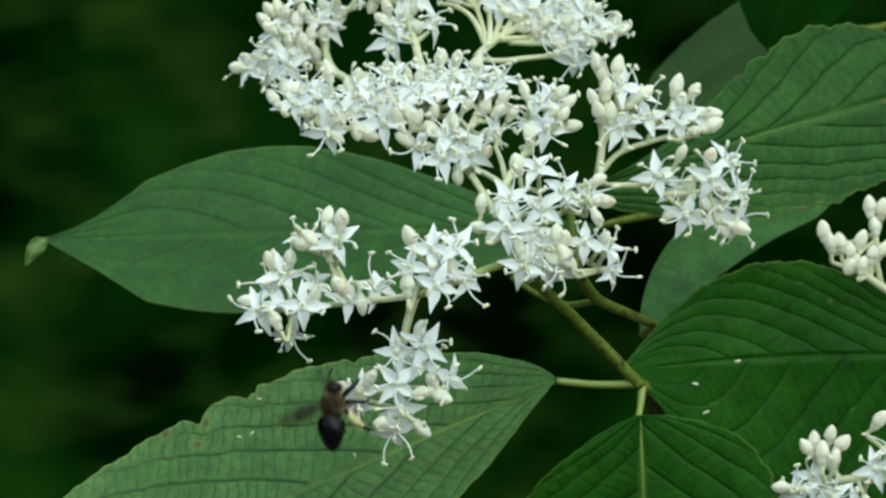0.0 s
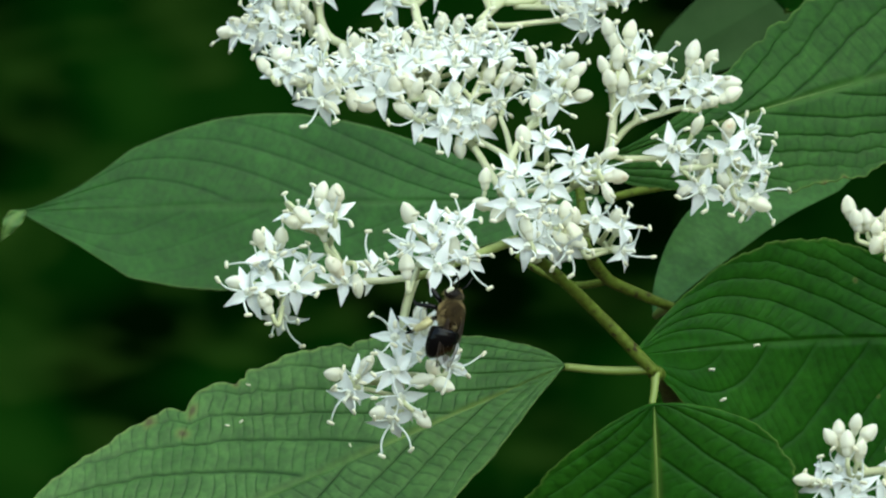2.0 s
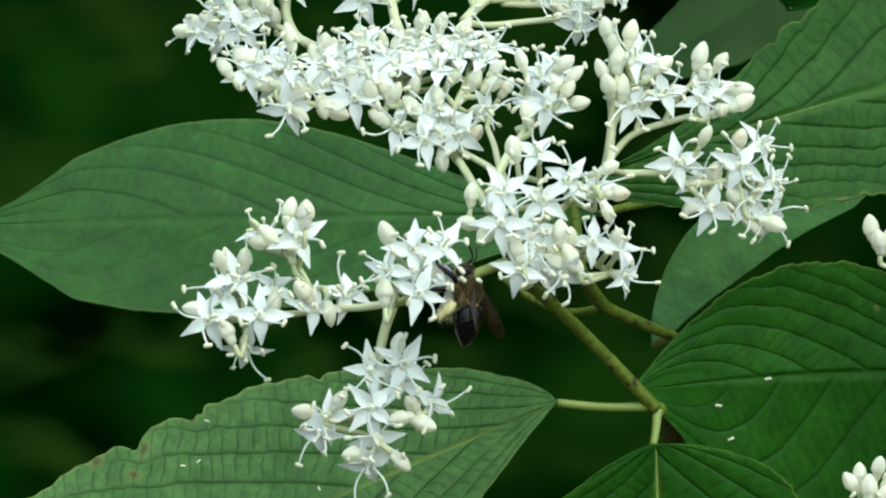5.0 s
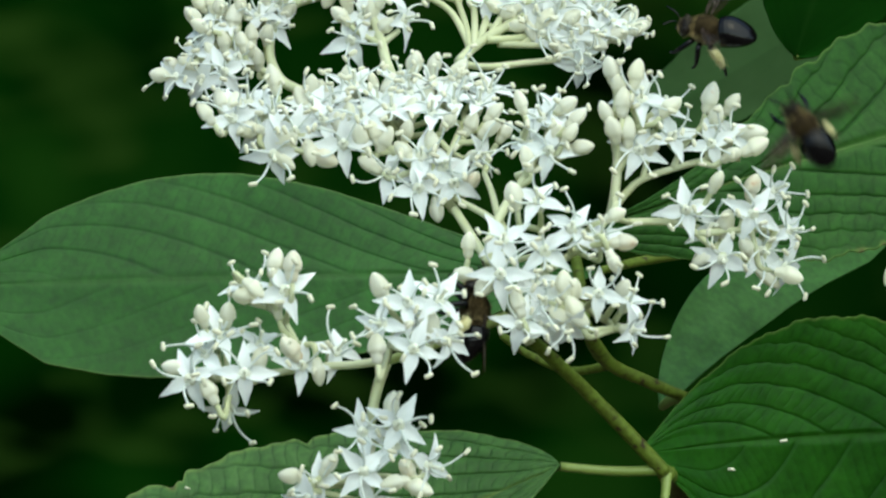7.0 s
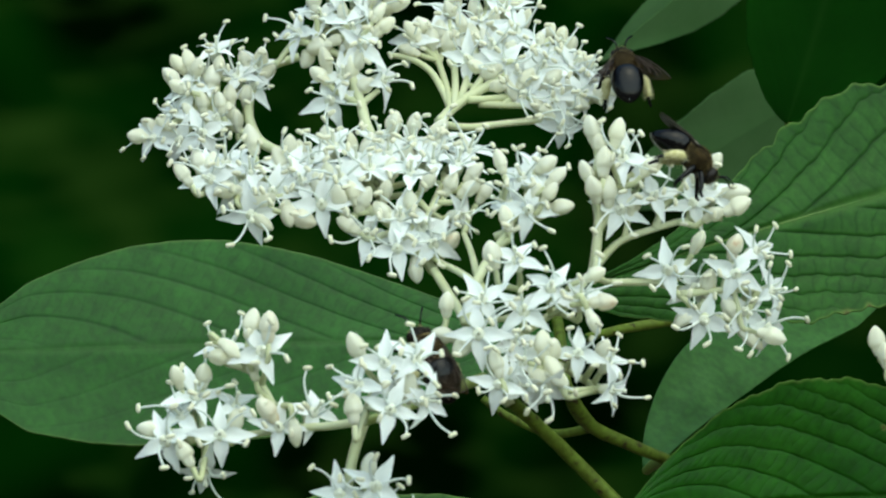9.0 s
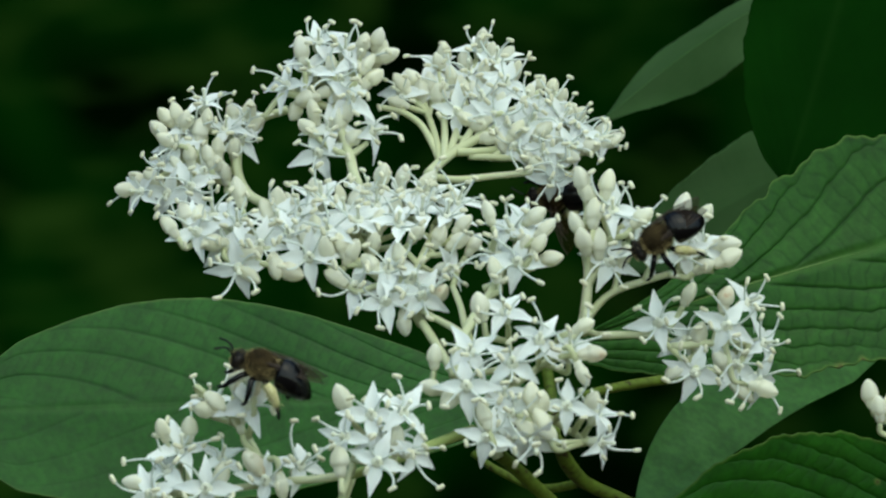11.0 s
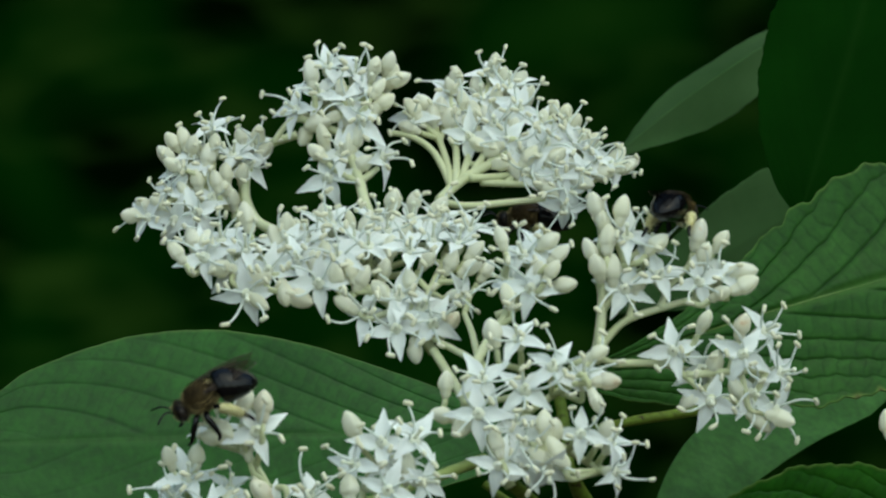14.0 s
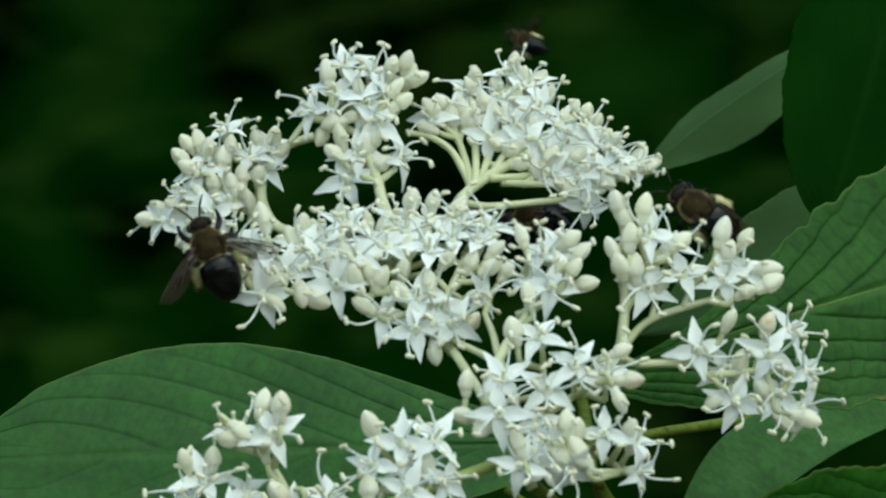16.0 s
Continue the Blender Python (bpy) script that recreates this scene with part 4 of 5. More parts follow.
budding(BACK, [
    (7.6, 31, 47.3, 95), (6.9, 30, 45.9, 105), (12.5, 31, 49, 85), (15.7, 31, 47.1, 58),
    (12.7, 29, 44.6, 90), (11.3, 28, 42.2, 95), (9.8, 28, 42.9, 100), (5.6, 29, 43.3, 100),
    (3.4, 29, 44, 115), (2, 28, 43.1, 130), (13.5, 24, 35.8, 10), (19.5, 24, 32.2, 330),
    (21.6, 29, 42.9, 70), (25, 28, 39.1, 50), (27.9, 27, 36.9, 42), (29.1, 26, 35.4, 20),
    (10, 25, 38.3, 150), (16.8, 24, 36.8, 60), (18.5, 28, 41.8, 75), (23.7, 28, 39.6, 55),
    (26.4, 25, 34.6, 10), (14.9, 27, 41, 80)])
budding(BACK, [
    (22.4, 25, 35.9, 20), (4.5, 28, 42.2, 105), (8.5, 29, 44.4, 95), (10.3, 31, 46.4, 92),
    (13.7, 31, 47.6, 80), (16.8, 30, 44.8, 65), (20, 29, 43.3, 70), (22.5, 29, 41.5, 60),
    (11.7, 25, 37.5, 200), (14.9, 24, 34.8, 300), (18.1, 24, 33.3, 300), (6.7, 28, 41.8, 95),
    (9.2, 27, 41.1, 110), (20.3, 25, 37, 40), (23.5, 24, 33.3, 340), (29.7, 27, 36, 30),
    (14.2, 28, 42.2, 85), (1.3, 27, 40.6, 165)])
SIDE_UPPER = bough("side_upper", [[(77.4, 14, -10.7), (71, 13, -6.6), (67.3, 12, -3.9), (64.6, 12, -0.3), (61.9, 12, 1)],
    [(70.1, 13, -6), (69.1, 12, -0.8), (68.9, 12, 3.7)],
    [(71, 13, -6.6), (72.8, 13, 0.1)],
    [(67.3, 12, -3.9), (65.1, 12, -3.3)]])
budding(SIDE_UPPER, [
    (60.6, 12, 3.3, 110), (61.9, 11, 1.5, 100), (63.5, 12, 1.5, 90), (65, 11, 0.1, 80),
    (66.9, 12, 1.9, 70), (64.7, 11, -3, 230), (67, 10, -2.1, 80), (68, 12, 7.3, 95),
    (68.9, 12, 4.2, 100), (70.1, 13, 6.9, 80), (70.2, 12, 0.1, 60), (68.7, 12, -0.3, 80),
    (62.9, 13, 0.1, 200), (71.8, 12, 1, 50), (73.6, 12, 3.7, 60), (72.8, 13, 6.5, 90)])
SIDE_LOWER = bough("side_lower", [[(78.6, 6, -36.7), (69.7, 6, -36.5), (63.3, 5, -36.6), (59.7, 5, -38.4)],
    [(63.3, 5, -36.6), (60.6, 5, -33.9), (60.4, 5, -32.1)],
    [(59.7, 5, -38.4), (56.1, 5, -38.9), (53.9, 5, -38.4)],
    [(69.7, 6, -36.5), (70.5, 5, -32.1)]])
blossom(SIDE_LOWER, [
    (58.8, 4, -36.2, -9, 16, 80), (61.5, 4, -39.3, -8, 15, 30), (68.6, 4, -34.8, -5, 3, 200),
    (56.5, 4, -38.4, -34, 1, 200), (70.9, 4, -32.1, -7, 58, 30), (65.9, 4, -41.1, -8, -16, 20)])
budding(SIDE_LOWER, [
    (58.8, 4, -29.9, 95), (61.5, 4, -29, 75), (63.4, 4, -30.5, 60), (57.4, 3, -31.2, 120),
    (60, 2, -31.6, 90), (62.1, 2, -32.8, 70), (53.2, 3, -37.6, 170), (69.5, 4, -26.7, 60),
    (67.7, 4, -41.1, 300), (73.1, 4, -30.3, 60)])


def fallen_anther(at, turn):
    v, f = tube([np.array((t, 0.0, -0.12 * t * t)) * MM for t in (-0.52, -0.36, 0, 0.36, 0.52)], [q * MM for q in (0.1, 0.21, 0.18, 0.21, 0.1)], 7)
    ob = new("fallen_anther", mesh_of("fallen_anther", v, f, ANTHER))
    ob.matrix_basis = Matrix.Translation(mm(at)) @ pose(0, 0, 0, 90, turn, 0)
    return tagged(ob, "tiny pale fallen anther lying on a leaf", "plant debris", "fallen anthers")


for spot, turn in (((40.4, 16.4, -21.6), 5), ((42.2, 17.6, -26.2), -25), ((47.3, 19.1, -18.0), -10)):
    fallen_anther(spot, turn)
for spot, turn in (((-29.5, 16.6, -24.0), 15), ((-30.5, 13.2, -29.4), -40), ((-14.0, 5.2, -32.7), 60), ((-32.6, 13.2, -30.0), 5)):
    fallen_anther(spot, turn).data.transform(Matrix.Scale(0.7, 4))


# ------------------------------------------------------------ bees
BLACK_SHELL = mottled("black_shell", [(0.3, (0.0015, 0.0015, 0.002)), (0.7, (0.004, 0.0035, 0.004))], 900, 0.17, 0.04, 5000, 0, 0, 0.22)
FACE = mottled("dark_face", [(0.3, (0.004, 0.003, 0.003)), (0.7, (0.010, 0.008, 0.006))], 900, 0.5, 0.3, 5000, 0, 0, 0.12)
EYE = mottled("bee_eye", [(0.3, (0.010, 0.008, 0.007)), (0.7, (0.020, 0.015, 0.012))], 2000, 0.25, 0.3, 9000, 0, 0, 0.2)
PILE = mottled("brown_pile", [(0.3, (0.012, 0.008, 0.004)), (0.7, (0.050, 0.035, 0.014))], 800, 0.8, 0.4, 6000, 0, 0, 0.08)
HAIR = mottled("tan_hair", [(0.42, (0.12, 0.085, 0.032)), (0.62, (0.62, 0.48, 0.22))], 900, 0.6)
POLLEN = mottled("pollen", [(0.3, (0.46, 0.42, 0.17)), (0.7, (0.68, 0.63, 0.36))], 2500, 0.8, 0.6, 7000)

BRUSH = mottled("pale_leg_hair", [(0.35, (0.50, 0.45, 0.22)), (0.65, (0.72, 0.66, 0.42))], 900, 0.7)


def wing_material():
    m, n, l, b = material("smoky_wing")
    tex = noise_node(n, l, 500, 3)
    col = ramp_node(n, l, tex.outputs["Fac"], [(0.3, (0.008, 0.0045, 0.002)), (0.7, (0.026, 0.014, 0.005))])
    l.new(col.outputs[0], b.inputs["Base Color"])
    b.inputs["Roughness"].default_value = 0.25
    b.inputs["Alpha"].default_value = 0.5
    b.inputs["Specular IOR Level"].default_value = 0.08
    return m


WING = wing_material()
WING_VEIN = mottled("wing_vein", [(0.3, (0.02, 0.012, 0.008)), (0.7, (0.05, 0.03, 0.02))], 800, 0.5)


def ball(rx, ry, rz, at=(0, 0, 0), seg=16, rings=10):
    prof = [(-math.cos(math.pi * k / rings), max(0.02, math.sin(math.pi * k / rings))) for k in range(rings + 1)]
    v, f = lathe(prof, seg, axis="x")
    return [((p[0] * rx + at[0]) * MM, (p[1] * ry + at[1]) * MM, (p[2] * rz + at[2]) * MM) for p in v], f


def wing_mesh(length, wide, veins):
    """A thin wing along +x from its hinge, leading edge at +y."""
    n, k = 16, 6
    top = []
    for i in range(n + 1):
        u = i / n
        lead = wide * 0.28 * math.sin(math.pi * u ** 0.8) ** 0.6
        trail = -wide * (0.10 + 0.9 * math.sin(math.pi * min(1, u * 0.93 + 0.04) ** 1.6) ** 0.9) * (1 if u < 1 else 0)
        for j in range(k + 1):
            s = j / k
            top.append((u * length * MM, (lead + (trail - lead) * s) * MM, (0.25 * math.sin(u * 3) * (1 - s) + 0.06 * math.sin(s * 14 + u * 5)) * MM))
    faces = []
    for i in range(n):
        for j in range(k):
            a = i * (k + 1) + j
            faces.append((a, a + k + 1, a + k + 2, a + 1))
    pieces = [(top, faces)]
    m0 = len(faces)
    lines = [[top[i * (k + 1)] for i in range(0, n + 1, 2)]]
    for q in range(veins):
        j = 1 + q % (k - 1)
        lines.append([top[i * (k + 1) + min(k, int(j * i / n + 0.5) + q % 2)] for i in range(0, n - 2 - q, 2)])
    for ln in lines:
        if len(ln) > 2:
            pieces.append(tube([np.array(p) for p in ln], [0.06 * MM] * len(ln), 4))
    v, f = joined(pieces)
    me = mesh_of("wing", v, f, [WING, WING_VEIN])
    me.polygons.foreach_set("material_index", [0] * m0 + [1] * (len(f) - m0))
    return me


def leg_mesh(points, radii):
    line = smooth_line(points, 4)
    rads = np.interp(np.linspace(0, 1, len(line)), np.linspace(0, 1, len(radii)), radii)
    v, f = tube([np.array(p) * MM for p in line], [r * MM for r in rads], 7)
    return mesh_of("leg", v, f, BLACK_SHELL)


def fur_mesh(name, count, rx, ry, rz, at, length, mat, seed, low=-0.6):
    """Short tapering hairs standing out of an egg-shaped body."""
    r = random.Random(seed)
    verts, faces = [], []
    while len(faces) < count * 2:
        d = Vector((r.gauss(0, 1), r.gauss(0, 1), r.gauss(0, 1))).normalized()
        if d.z < low:
            continue
        p = Vector((d.x * rx + at[0], d.y * ry + at[1], d.z * rz + at[2]))
        tip = p + (d + Vector((r.uniform(-0.5, 0.1), r.uniform(-0.35, 0.35), r.uniform(-0.3, 0.4)))) * length * r.uniform(0.6, 1.2)
        a = d.cross(Vector((r.random(), r.random(), r.random()))).normalized() * 0.02
        c = d.cross(a).normalized() * 0.02
        o = len(verts)
        verts += [(p + a) * MM, (p - a) * MM, (p + c) * MM, tip * MM]
        faces += [(o, o + 1, o + 3), (o + 1, o + 2, o + 3)]
    return mesh_of(name, verts, faces, mat, False)


def fringe_mesh(count, seed):
    """Longer pale hairs along the sides, the collar and the rear rim of the thorax, fewer on its dark top."""
    r = random.Random(seed)
    verts, faces = [], []
    while len(faces) < count * 2:
        d = Vector((r.gauss(0, 1), r.gauss(0, 1), r.gauss(0, 1))).normalized()
        if d.z < -0.75 or (d.z > 0.35 and r.random() < 0.92 and abs(d.x) < 0.7):
            continue
        p = Vector((d.x * 2.1 + 1.6, d.y * 2.0, d.z * 1.9 + 0.1))
        tip = p + (d + Vector((r.uniform(-0.5, 0.1), r.uniform(-0.25, 0.25), r.uniform(-0.2, 0.3)))) * r.uniform(0.22, 0.48)
        a = d.cross(Vector((r.random(), r.random(), r.random()))).normalized() * 0.02
        c = d.cross(a).normalized() * 0.02
        o = len(verts)
        verts += [(p + a) * MM, (p - a) * MM, (p + c) * MM, tip * MM]
        faces += [(o, o + 1, o + 3), (o + 1, o + 2, o + 3)]
    return mesh_of("fringe", verts, faces, HAIR, False)


def brush(line, count, seed):
    """Fine hairs standing off along a leg."""
    r = random.Random(seed)
    verts, faces = [], []
    for k in range(count):
        t = r.random()
        p = Vector(line[int(t * (len(line) - 1))]) + Vector((r.uniform(-0.2, 0.2), r.uniform(-0.2, 0.2), r.uniform(-0.2, 0.2)))
        d = Vector((r.gauss(0, 1), r.gauss(0, 1), r.gauss(0, 1) - 0.4)).normalized()
        p, tip = p + d * 0.45, p + (d + Vector((-0.3, 0, -0.3))) * r.uniform(0.75, 1.15)
        a = d.orthogonal().normalized() * 0.028
        o = len(verts)
        verts += [(p + a) * MM, (p - a) * MM, (p + d.cross(a)) * MM, tip * MM]
        faces += [(o, o + 1, o + 3), (o + 1, o + 2, o + 3)]
    return verts, faces


def build_bee():
    bee = thing("bee", (0, 0, 1.2), "mining bee with tan furry thorax, glossy black abdomen and smoky wings", "bee", "bees on the blossom")
    bee["base"] = (0, 0, 0)
    thorax = part("thorax", mesh_of("thorax", *ball(2.2, 2.1, 2.0, (1.6, 0, 0.1)), PILE), bee, None, "brown furry thorax")
    part("fur", fur_mesh("fur", 2200, 2.1, 2.0, 1.9, (1.6, 0, 0.1), 0.3, PILE, 5), thorax, None, "short dark brown hair")
    part("fringe", fringe_mesh(4200, 5), thorax, None, "tan fringe of hair round the thorax")
    v, f = ball(1.05, 1.5, 1.35, (4.35, 0, -0.35))
    head = part("head", mesh_of("head", v, f, FACE), bee, None, "dark head with pale face hair")
    part("fur", fur_mesh("fur", 500, 1.0, 1.35, 1.25, (4.35, 0, -0.35), 0.45, HAIR, 6, -0.9), head)
    for sd in (1, -1):
        part("eye", mesh_of("eye", *ball(0.55, 0.42, 0.95, (4.4, 1.28 * sd, -0.25)), EYE), head)
        line = smooth_line([(5.2, 0.45 * sd, 0.0), (5.9, 0.75 * sd, 0.75), (6.6, 1.15 * sd, 0.9), (7.6, 1.9 * sd, 0.6)], 4)
        vv, ff = tube([np.array(p) * MM for p in line], [0.13 * MM] * len(line), 6)
        part("antenna", mesh_of("antenna", vv, ff, BLACK_SHELL), head)
    # abdomen: overlapping rings, tapering to the tail and bent slightly down
    prof = [(0.0, 0.5), (0.5, 1.25)]
    for k in range(1, 25):
        t = k / 24
        step = (t * 6) % 1
        prof.append((0.5 + t * 4.9, max(0.12, (2.45 * math.sin(math.pi * (0.30 + 0.69 * t)) ** 0.45) * (1.0 - 0.018 * (step < 0.17)))))
    v, f = lathe(prof, 20, axis="x")
    curl = 0.09
    bent = []
    for x, y, z in v:
        a = max(x - 0.8, 0) * curl
        cx, cz = min(x, 0.8) + math.sin(a) / curl, (math.cos(a) - 1) / curl
        bent.append(((-0.15 - cx + 0.9 * z * math.sin(a)) * MM, y * MM, (cz + 0.9 * z * math.cos(a)) * MM))
    f = [q[::-1] for q in f]
    abdomen = part("abdomen", mesh_of("abdomen", bent, f, BLACK_SHELL), bee, None, "glossy black abdomen of overlapping rings")
    part("fur", fur_mesh("fur", 220, 1.2, 1.6, 1.4, (-0.9, 0, -0.05), 0.5, HAIR, 8), abdomen)
    legs = (((2.6, 0.9, -1.2), (3.3, 2.0, -1.3), (4.2, 2.5, -2.3), (5.0, 2.6, -3.4), (5.6, 2.5, -3.6)),
            ((1.6, 1.1, -1.4), (1.9, 2.5, -1.4), (1.7, 3.2, -2.6), (1.6, 3.6, -3.8), (2.0, 3.9, -4.2)),
            ((0.6, 1.0, -1.3), (0.0, 2.5, -1.0), (-1.5, 3.0, -2.2), (-2.6, 3.2, -3.6), (-3.0, 3.5, -4.3)))
    for pts in legs:
        for sd in (1, -1):
            lg = part("leg", leg_mesh([(x, y * sd, z) for x, y, z in pts], (0.34, 0.42, 0.38, 0.24, 0.16)), bee)
            if pts is legs[2]:
                mid = [(0.2, 2.45 * sd, -0.95), (-0.9, 2.85 * sd, -1.6), (-2.2, 3.15 * sd, -3.0)]
                vv, ff = tube([np.array(p) * MM for p in smooth_line(mid, 4)], [r * MM for r in (0.34, 0.48, 0.58, 0.66, 0.70, 0.66, 0.58, 0.46, 0.30)], 10, 0.2, rng)
                hv, hf = brush(smooth_line(mid, 4), 420, 11)
                load = mesh_of("pollen_load", *joined([(vv, ff), (hv, hf)]), [POLLEN, BRUSH])
                load.polygons.foreach_set("material_index", [0] * len(ff) + [1] * len(hf))
                part("pollen_load", load, lg, None, "pale yellow pollen caught in the hair of the hind leg")
    fore, hind = wing_mesh(8.6, 1.9, 4), wing_mesh(5.4, 1.4, 3)
    for sd in (1, -1):
        for me, x in ((fore, 2.1), (hind, 1.2)):
            w = part("wing", me, bee, None, "smoky brown translucent wing")
            w["side"], w["hind"] = sd, int(me == hind)
    return bee


WING_POSE = {"v": (158, -2, 8), "f": (176, 0, 10), "c": (174, -2, 12), "h": (146, -6, 10), "r": (128, -52, 10), "s": (104, -24, 5), "w": (124, -10, 8)}


def wing_pose(w, state):
    """Folded, half open, raised or spread: turn back from the head, lift and twist, mirrored for the other side."""
    turn, lift, twist = WING_POSE[state]
    sd = w["side"]
    turn -= 7 * w["hind"] if state not in "fcv" else -3
    hinge = Matrix.Translation(Vector((2.1 - 0.9 * w["hind"], 1.2 * sd, 1.45 - 0.15 * w["hind"])) * MM * w.parent["size"])
    m = hinge @ pose(0, 0, 0, 0, 0, turn * sd) @ pose(0, 0, 0, 0, lift, 0)
    return m @ pose(0, 0, 0, 180 + twist if sd > 0 else twist, 0, 0)


BEE_A = build_bee()
BEE_B = copy_thing(BEE_A, Matrix.Translation((0.2, 0, 1.3)))
BEE_C = copy_thing(BEE_A, Matrix.Translation((0.2, 0, 1.35)))
BEE_D = copy_thing(BEE_A, Matrix.Translation((0.3, 0.4, 1.35)))


def resize(bee, size):
    """A smaller bee of the same build."""
    bee["size"] = size
    for ob in bee.children_recursive:
        ob.data = ob.data.copy()
        ob.data.transform(Matrix.Scale(size, 4))


resize(BEE_A, 0.98)
resize(BEE_B, 0.9)
resize(BEE_C, 0.88)
resize(BEE_D, 0.5)
tagged(BEE_D, "small brown bee flying behind the blossom, out of focus")


# ------------------------------------------------------------ motion of the bees
def fly(bee, rows):
    """rows: seconds, place in millimetres, turn in degrees."""
    walk(bee, [(t, Matrix.Translation(mm((x, y, z))) @ pose(0, 0, 0, rx, ry, rz)) for t, x, y, z, rx, ry, rz in rows])


def wing_beats(bee, rows):
    for w in bee.children:
        if w.name.startswith("wing"):
            walk(w, [(t, wing_pose(w, state)) for t, state in rows])
        elif w.name.startswith("abdomen"):
            walk(w, [(t, pose(0, 0, 0, 0, {"v": 0, "f": 0, "c": -22, "h": 6, "r": 10, "s": 26, "w": 14}[state], 0)) for t, state in rows])


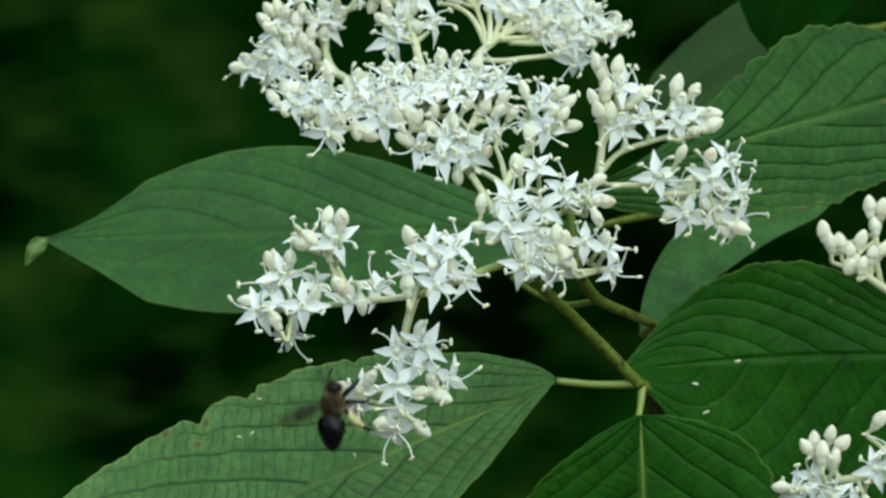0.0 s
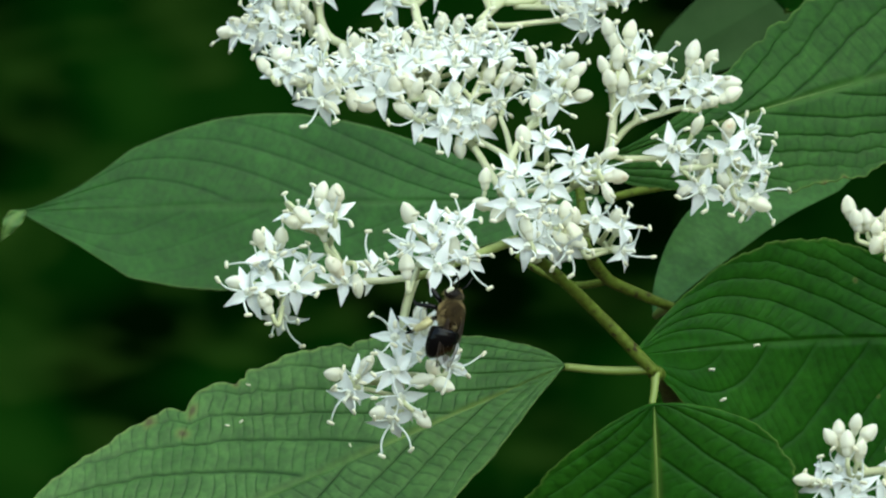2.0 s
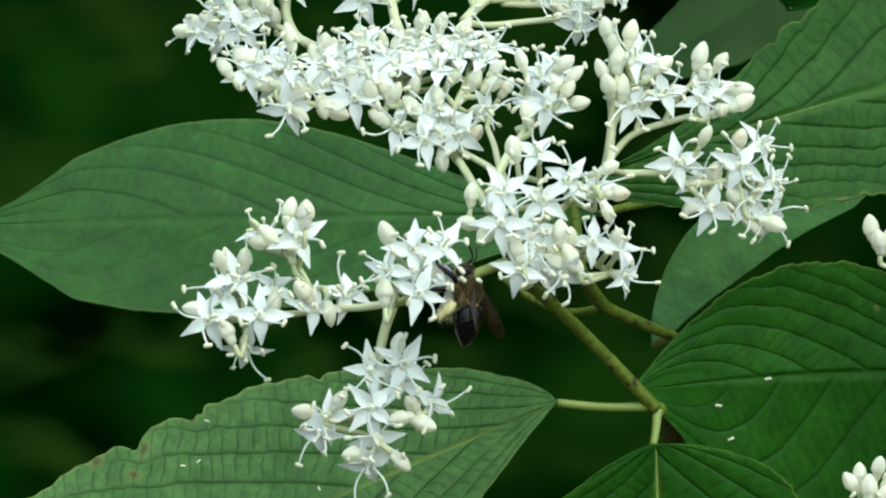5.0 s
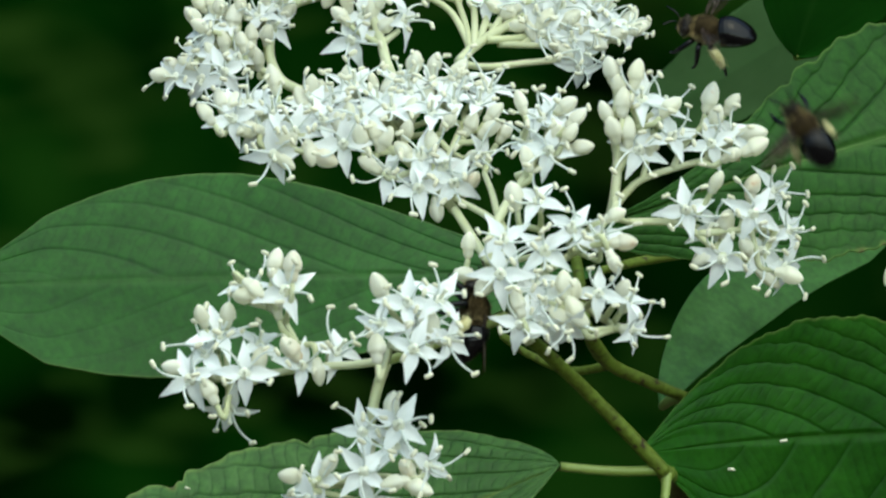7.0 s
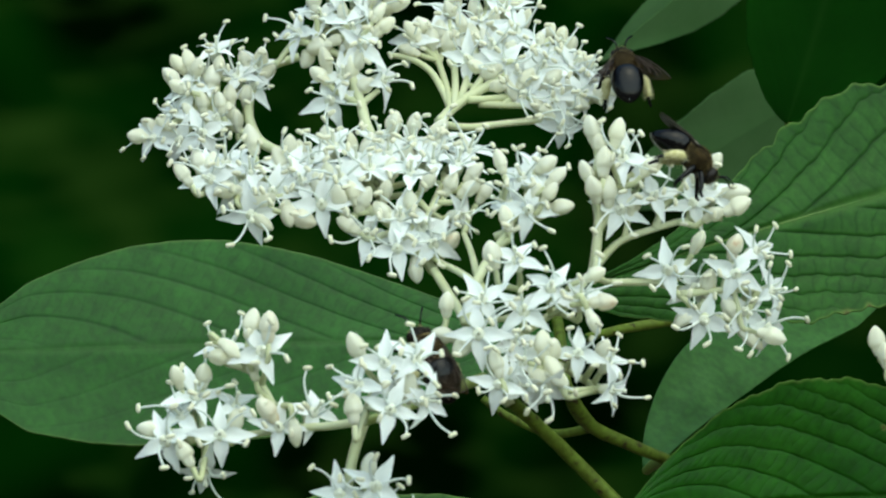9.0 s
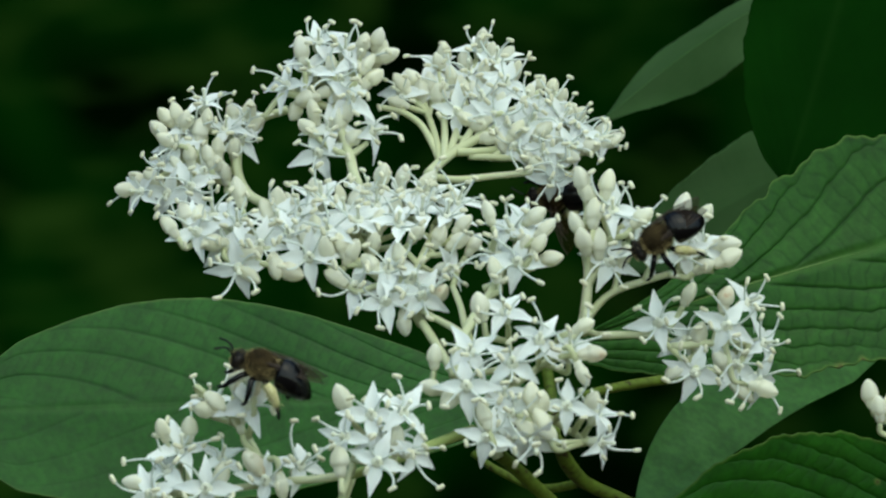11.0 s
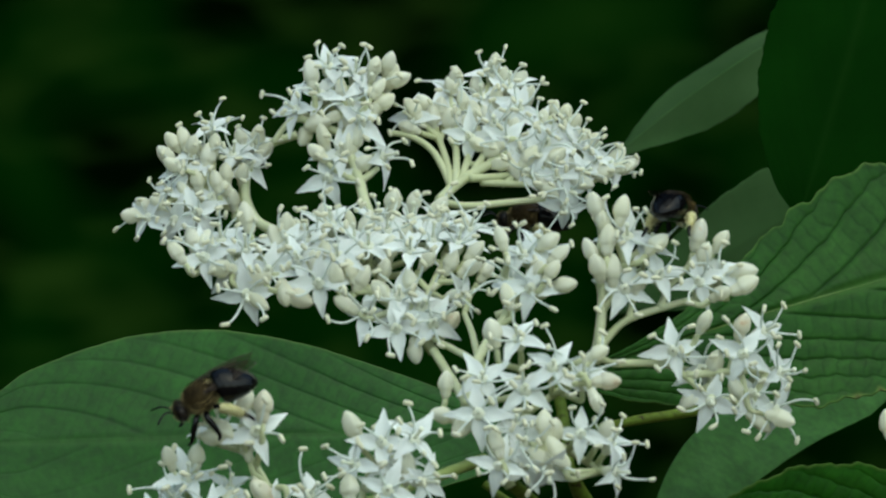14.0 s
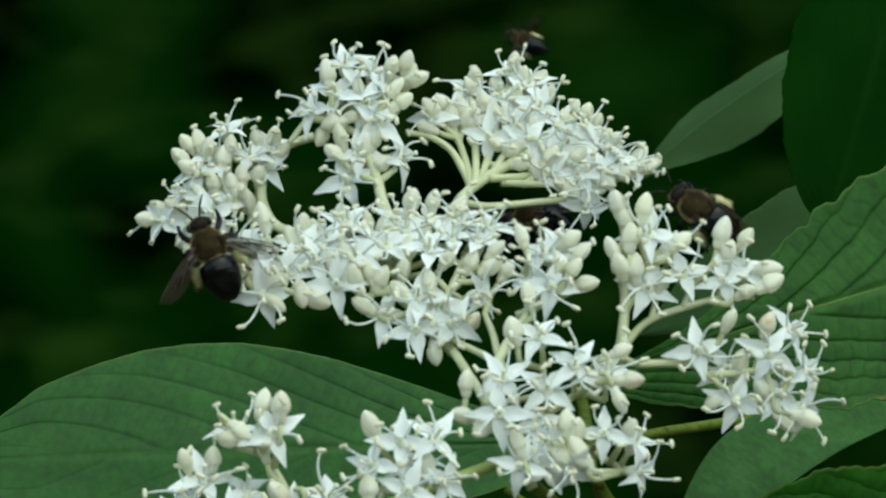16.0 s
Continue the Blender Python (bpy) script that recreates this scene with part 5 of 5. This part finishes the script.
def motions():
    fly(BEE_A, [
        (0, -16.8, -22.0, -25.7, -145, -84, 180), (0.2, -15.6, -26.0, -19.0, 29, -59, 19),
        (0.3, -11.1, -28.0, -18.1, 46, -75, 0), (0.4, -8.8, -29.0, -17.8, 54, -47, 0), (0.5, -8.4, -29.0, -17.7, 61, -42, 0),
        (0.6, -7.6, -29.0, -18.1, 54, -22, 0), (0.7, -6.0, -29.0, -18.3, 46, -18, 0), (0.8, -5.0, -29.0, -18.2, 46, -14, 0),
        (1, -2.3, -28.0, -18.4, 90, -25, 0), (1.2, -1.3, -28.0, -17.9, 90, -45, 0), (1.5, -0.1, -28.0, -17.1, 106, -60, 0),
        (2, 0.4, -28.0, -13.9, 138, -74, 0), (2.5, 1.1, -28.0, -13.5, 171, -78, 0), (3, 1.4, -28.0, -13.7, 180, -76, 0),
        (3.5, 1.4, -28.0, -13.5, 180, -74, 0), (3.7, 1.7, -28.0, -13.5, 180, -74, 0), (4.6, 4.3, -30.0, -8.7, 148, -88, 0),
        (5.5, 5.9, -18.0, -6.2, 107, -80, 79), (6, 6.2, -17.0, -5.5, 107, -80, 79), (7, 6.6, -17.0, -2.5, 107, -80, 79),
        (8, 6.8, -17.0, -0.9, 79, -80, 101), (8.5, 5.5, -17.0, -0.7, -4, -69, 134), (9, 4.4, -17.0, 0.1, -26, -53, 135),
        (9.2, 4.3, -17.0, 0.1, -26, -53, 135), (9.8, -0.1, -34.0, 2.4, -43, -40, 180), (10.4, -8.1, -34.0, 6.2, -12, -15, 180),
        (11, -13.6, -22.0, 5.4, -23, -22, 180), (11.5, -14.0, -20.0, 5.6, -18, -26, 180), (12, -12.9, -20.0, 6.2, -18, -24, 180),
        (12.5, -14.2, -20.0, 6.2, -9, -18, 180), (13, -15.3, -20.0, 5.4, -12, -8, 180), (13.5, -17.9, -20.0, 6.8, -24, -0, 180),
        (14, -21.9, -20.0, 6.1, -32, 28, 180), (14.2, -22.8, -21.0, 7.1, -35, 32, 180), (14.3, -22.8, -22.0, 4.5, -54, -12, 180),
        (14.4, -22.5, -24.0, 7.2, -90, -55, 180), (14.5, -28.1, -20.0, 14.4, -90, -86, 180), (14.6, -29.8, 3.0, 25.3, 90, -62, 0),
        (14.7, -29.0, 8.0, 26.0, 90, -66, 0), (14.9, -26.1, 12.0, 28.1, 90, -76, 0), (15, -26.7, 4.0, 22.7, 90, -82, 0),
        (15.1, -26.5, 4.0, 25.6, 90, -70, 0), (15.3, -26.4, 3.0, 24.8, -90, -76, 180), (15.5, -25.4, 3.0, 24.2, -90, -70, 180),
        (16, -24.2, 3.0, 23.2, -91, -66, 180)])
    wing_beats(BEE_A, [(0, "s"), (0.3, "s"), (0.4, "r"), (0.8, "r"), (1, "v"), (1.6, "v"), (2, "f"), (2.5, "c"), (3.7, "c"), (4.6, "s"), (5.5, "f"), (9.2, "f"), (9.8, "s"), (10.4, "s"), (11, "f"), (11.5, "c"), (13, "c"), (13.5, "f"), (14, "f"), (14.2, "r"), (14.3, "s"), (15.2, "s"), (15.5, "w"), (16, "w")])
    fly(BEE_B, [
        (0, 105.0, 10.0, 12.7, -90, -30, 180), (5.5, 90.6, 10.0, 10.7, -90, -30, 180), (5.8, 66.1, -5.0, 7.4, -90, -30, 180),
        (6, 50.6, -8.0, 7.8, -90, -45, 180), (6.1, 48.5, -8.0, 5.0, -90, -50, 180), (6.2, 46.3, -8.0, 7.5, -90, -50, 180),
        (6.3, 45.8, -8.0, 14.7, -90, -55, 180), (6.4, 44.0, -8.0, 15.2, -90, -55, 180), (6.5, 39.6, -8.0, 14.7, -90, -55, 180),
        (6.6, 39.3, -8.0, 15.3, -90, -75, 180), (6.7, 39.5, -8.0, 16.3, -90, -80, 180), (6.8, 38.4, -8.0, 19.1, -90, -70, 180),
        (6.9, 37.5, -5.0, 25.0, -90, -55, 180), (7, 37.7, 2.0, 34.1, -46, -15, 180), (7.1, 31.5, 2.0, 32.2, -46, -15, 180),
        (7.2, 28.3, 0.0, 32.0, -43, -0, -160), (7.5, 28.4, -2.0, 33.1, -7, 13, -128), (7.7, 29.7, -2.0, 32.6, -12, 34, -113),
        (7.85, 31.1, -3.0, 31.2, -10, 46, -68), (8, 32.3, -4.0, 29.9, 13, 42, 0), (8.3, 32.9, -5.0, 26.7, 9, 46, -30),
        (8.7, 35.8, -5.0, 25.8, 0, 42, 0), (9, 36.1, -5.0, 26.1, -6, 42, 0), (9.2, 36.2, -5.0, 26.0, 0, 46, 0),
        (9.9, 36.5, -6.0, 24.6, -109, 85, 180), (10.5, 35.0, -6.0, 22.2, -66, 45, 180), (11.3, 34.0, -4.0, 23.2, -45, 10, 180),
        (11.5, 31.8, -4.0, 24.2, -39, -22, 180), (12, 32.4, -4.0, 26.5, -34, -49, 131), (12.5, 31.8, -2.0, 29.4, 3, -48, 86),
        (13, 33.5, 4.0, 28.9, -12, 6, 112), (13.5, 33.9, 4.0, 28.8, -8, 12, 108), (14, 34.2, 5.0, 29.3, 0, 4, 66),
        (14.5, 34.0, 7.0, 29.4, -2, 2, 72), (15, 33.9, 8.0, 29.6, -4, 0, 76), (15.5, 33.5, 8.0, 29.4, -6, 0, 80),
        (16, 35.2, 9.0, 28.6, -80, -34, 176)])
    wing_beats(BEE_B, [(0, "s"), (6.4, "s"), (6.5, "h"), (6.7, "h"), (6.8, "s"), (7.2, "s"), (7.5, "h"), (7.7, "r"), (8.7, "r"), (9, "f"), (9.2, "f"), (9.9, "h"), (10.5, "f"), (15.5, "f"), (16, "f")])
    fly(BEE_C, [
        (0, 20.0, 40.0, 87.1, -90, 70, 180), (5.4, 19.5, 40.0, 67.4, -90, 70, 180), (5.8, 13.9, 5.0, 33.3, -90, 20, 180),
        (6, 6.4, -6.0, 22.6, -90, -25, 180), (6.1, 21.2, -24.0, 4.4, 90, -85, 0), (6.2, 40.2, -14.0, -12.3, 90, -15, 0),
        (6.3, 39.6, -12.0, -13.9, 90, -40, 0), (6.4, 38.2, -12.0, -13.2, 90, -45, 0), (6.5, 39.3, -12.0, -12.7, 90, -50, 0),
        (6.6, 41.0, -12.0, -7.1, 90, -75, 0), (6.7, 47.2, -12.0, 3.1, -90, -55, 180), (6.8, 50.7, -12.0, 6.7, -90, -55, 180),
        (6.9, 52.6, -10.0, 13.7, -90, -70, 180), (7, 49.6, 5.0, 21.2, -90, -55, 180), (7.1, 47.1, 10.0, 29.2, -90, -30, 180),
        (7.2, 40.1, 14.0, 32.0, -90, -20, 180), (7.3, 37.3, 16.0, 34.7, -90, -25, 180), (7.5, 34.8, 17.0, 36.3, -90, -25, 180),
        (7.7, 33.0, 17.0, 34.6, -90, -40, 180), (8, 29.0, 17.0, 37.4, -56, -50, 139), (8.3, 29.2, 17.0, 38.1, -13, -38, 109),
        (8.7, 29.4, 17.0, 37.4, -6, -41, 99), (9, 29.2, 17.0, 37.1, -5, -41, 97), (9.2, 29.4, 17.0, 36.9, -5, -41, 97),
        (10, 31.8, 14.0, 32.8, 90, -80, 0), (10.6, 29.6, 40.0, 30.7, -90, -30, 180), (11.2, 21.4, 42.0, 28.7, -90, 10, 180),
        (12, 21.3, 40.0, 29.0, -11, -0, 180), (13, 18.0, 40.0, 30.0, -11, -0, 180), (14, 17.6, 40.0, 29.8, -11, 2, 180),
        (15, 17.3, 40.0, 29.4, -11, -0, 180), (16, 15.6, 40.0, 29.8, -11, -0, 180)])
    wing_beats(BEE_C, [(0, "s"), (7.7, "s"), (8, "h"), (9.2, "h"), (10, "s"), (11.2, "s"), (12, "f"), (15, "f"), (16, "f")])
    fly(BEE_D, [
        (0, 75, 95, 30, -90, 0, 180), (14.3, 95, 95, 48, -90, 0, 180), (14.7, 64.5, 95, 49.9, -90, 10, 180),
        (14.8, 47.0, 95, 43.4, -90, 20, 180), (14.9, 40.6, 95, 40.3, -90, 60, 180), (15, 52.9, 95, 44.4, 90, 60, 0),
        (15.1, 52.8, 95, 42.0, 90, 70, 0), (15.2, 45.9, 95, 35.7, -90, 60, 180), (15.3, 40.7, 95, 37.7, -90, -10, 180),
        (15.4, 46.1, 95, 37.5, -90, -60, 180), (15.5, 44.6, 95, 35.3, -90, -70, 180), (15.6, 36.7, 95, 40.9, -90, -45, 180),
        (15.7, 27.1, 95, 47.1, -90, -40, 180), (15.8, 21.0, 95, 50.1, -90, -40, 180), (15.9, 20.2, 95, 53.7, -90, -30, 180),
        (16, 15.1, 95, 56.9, -90, -30, 180)])
    wing_beats(BEE_D, [(0, "s"), (15.9, "s"), (16, "s")])


motions()
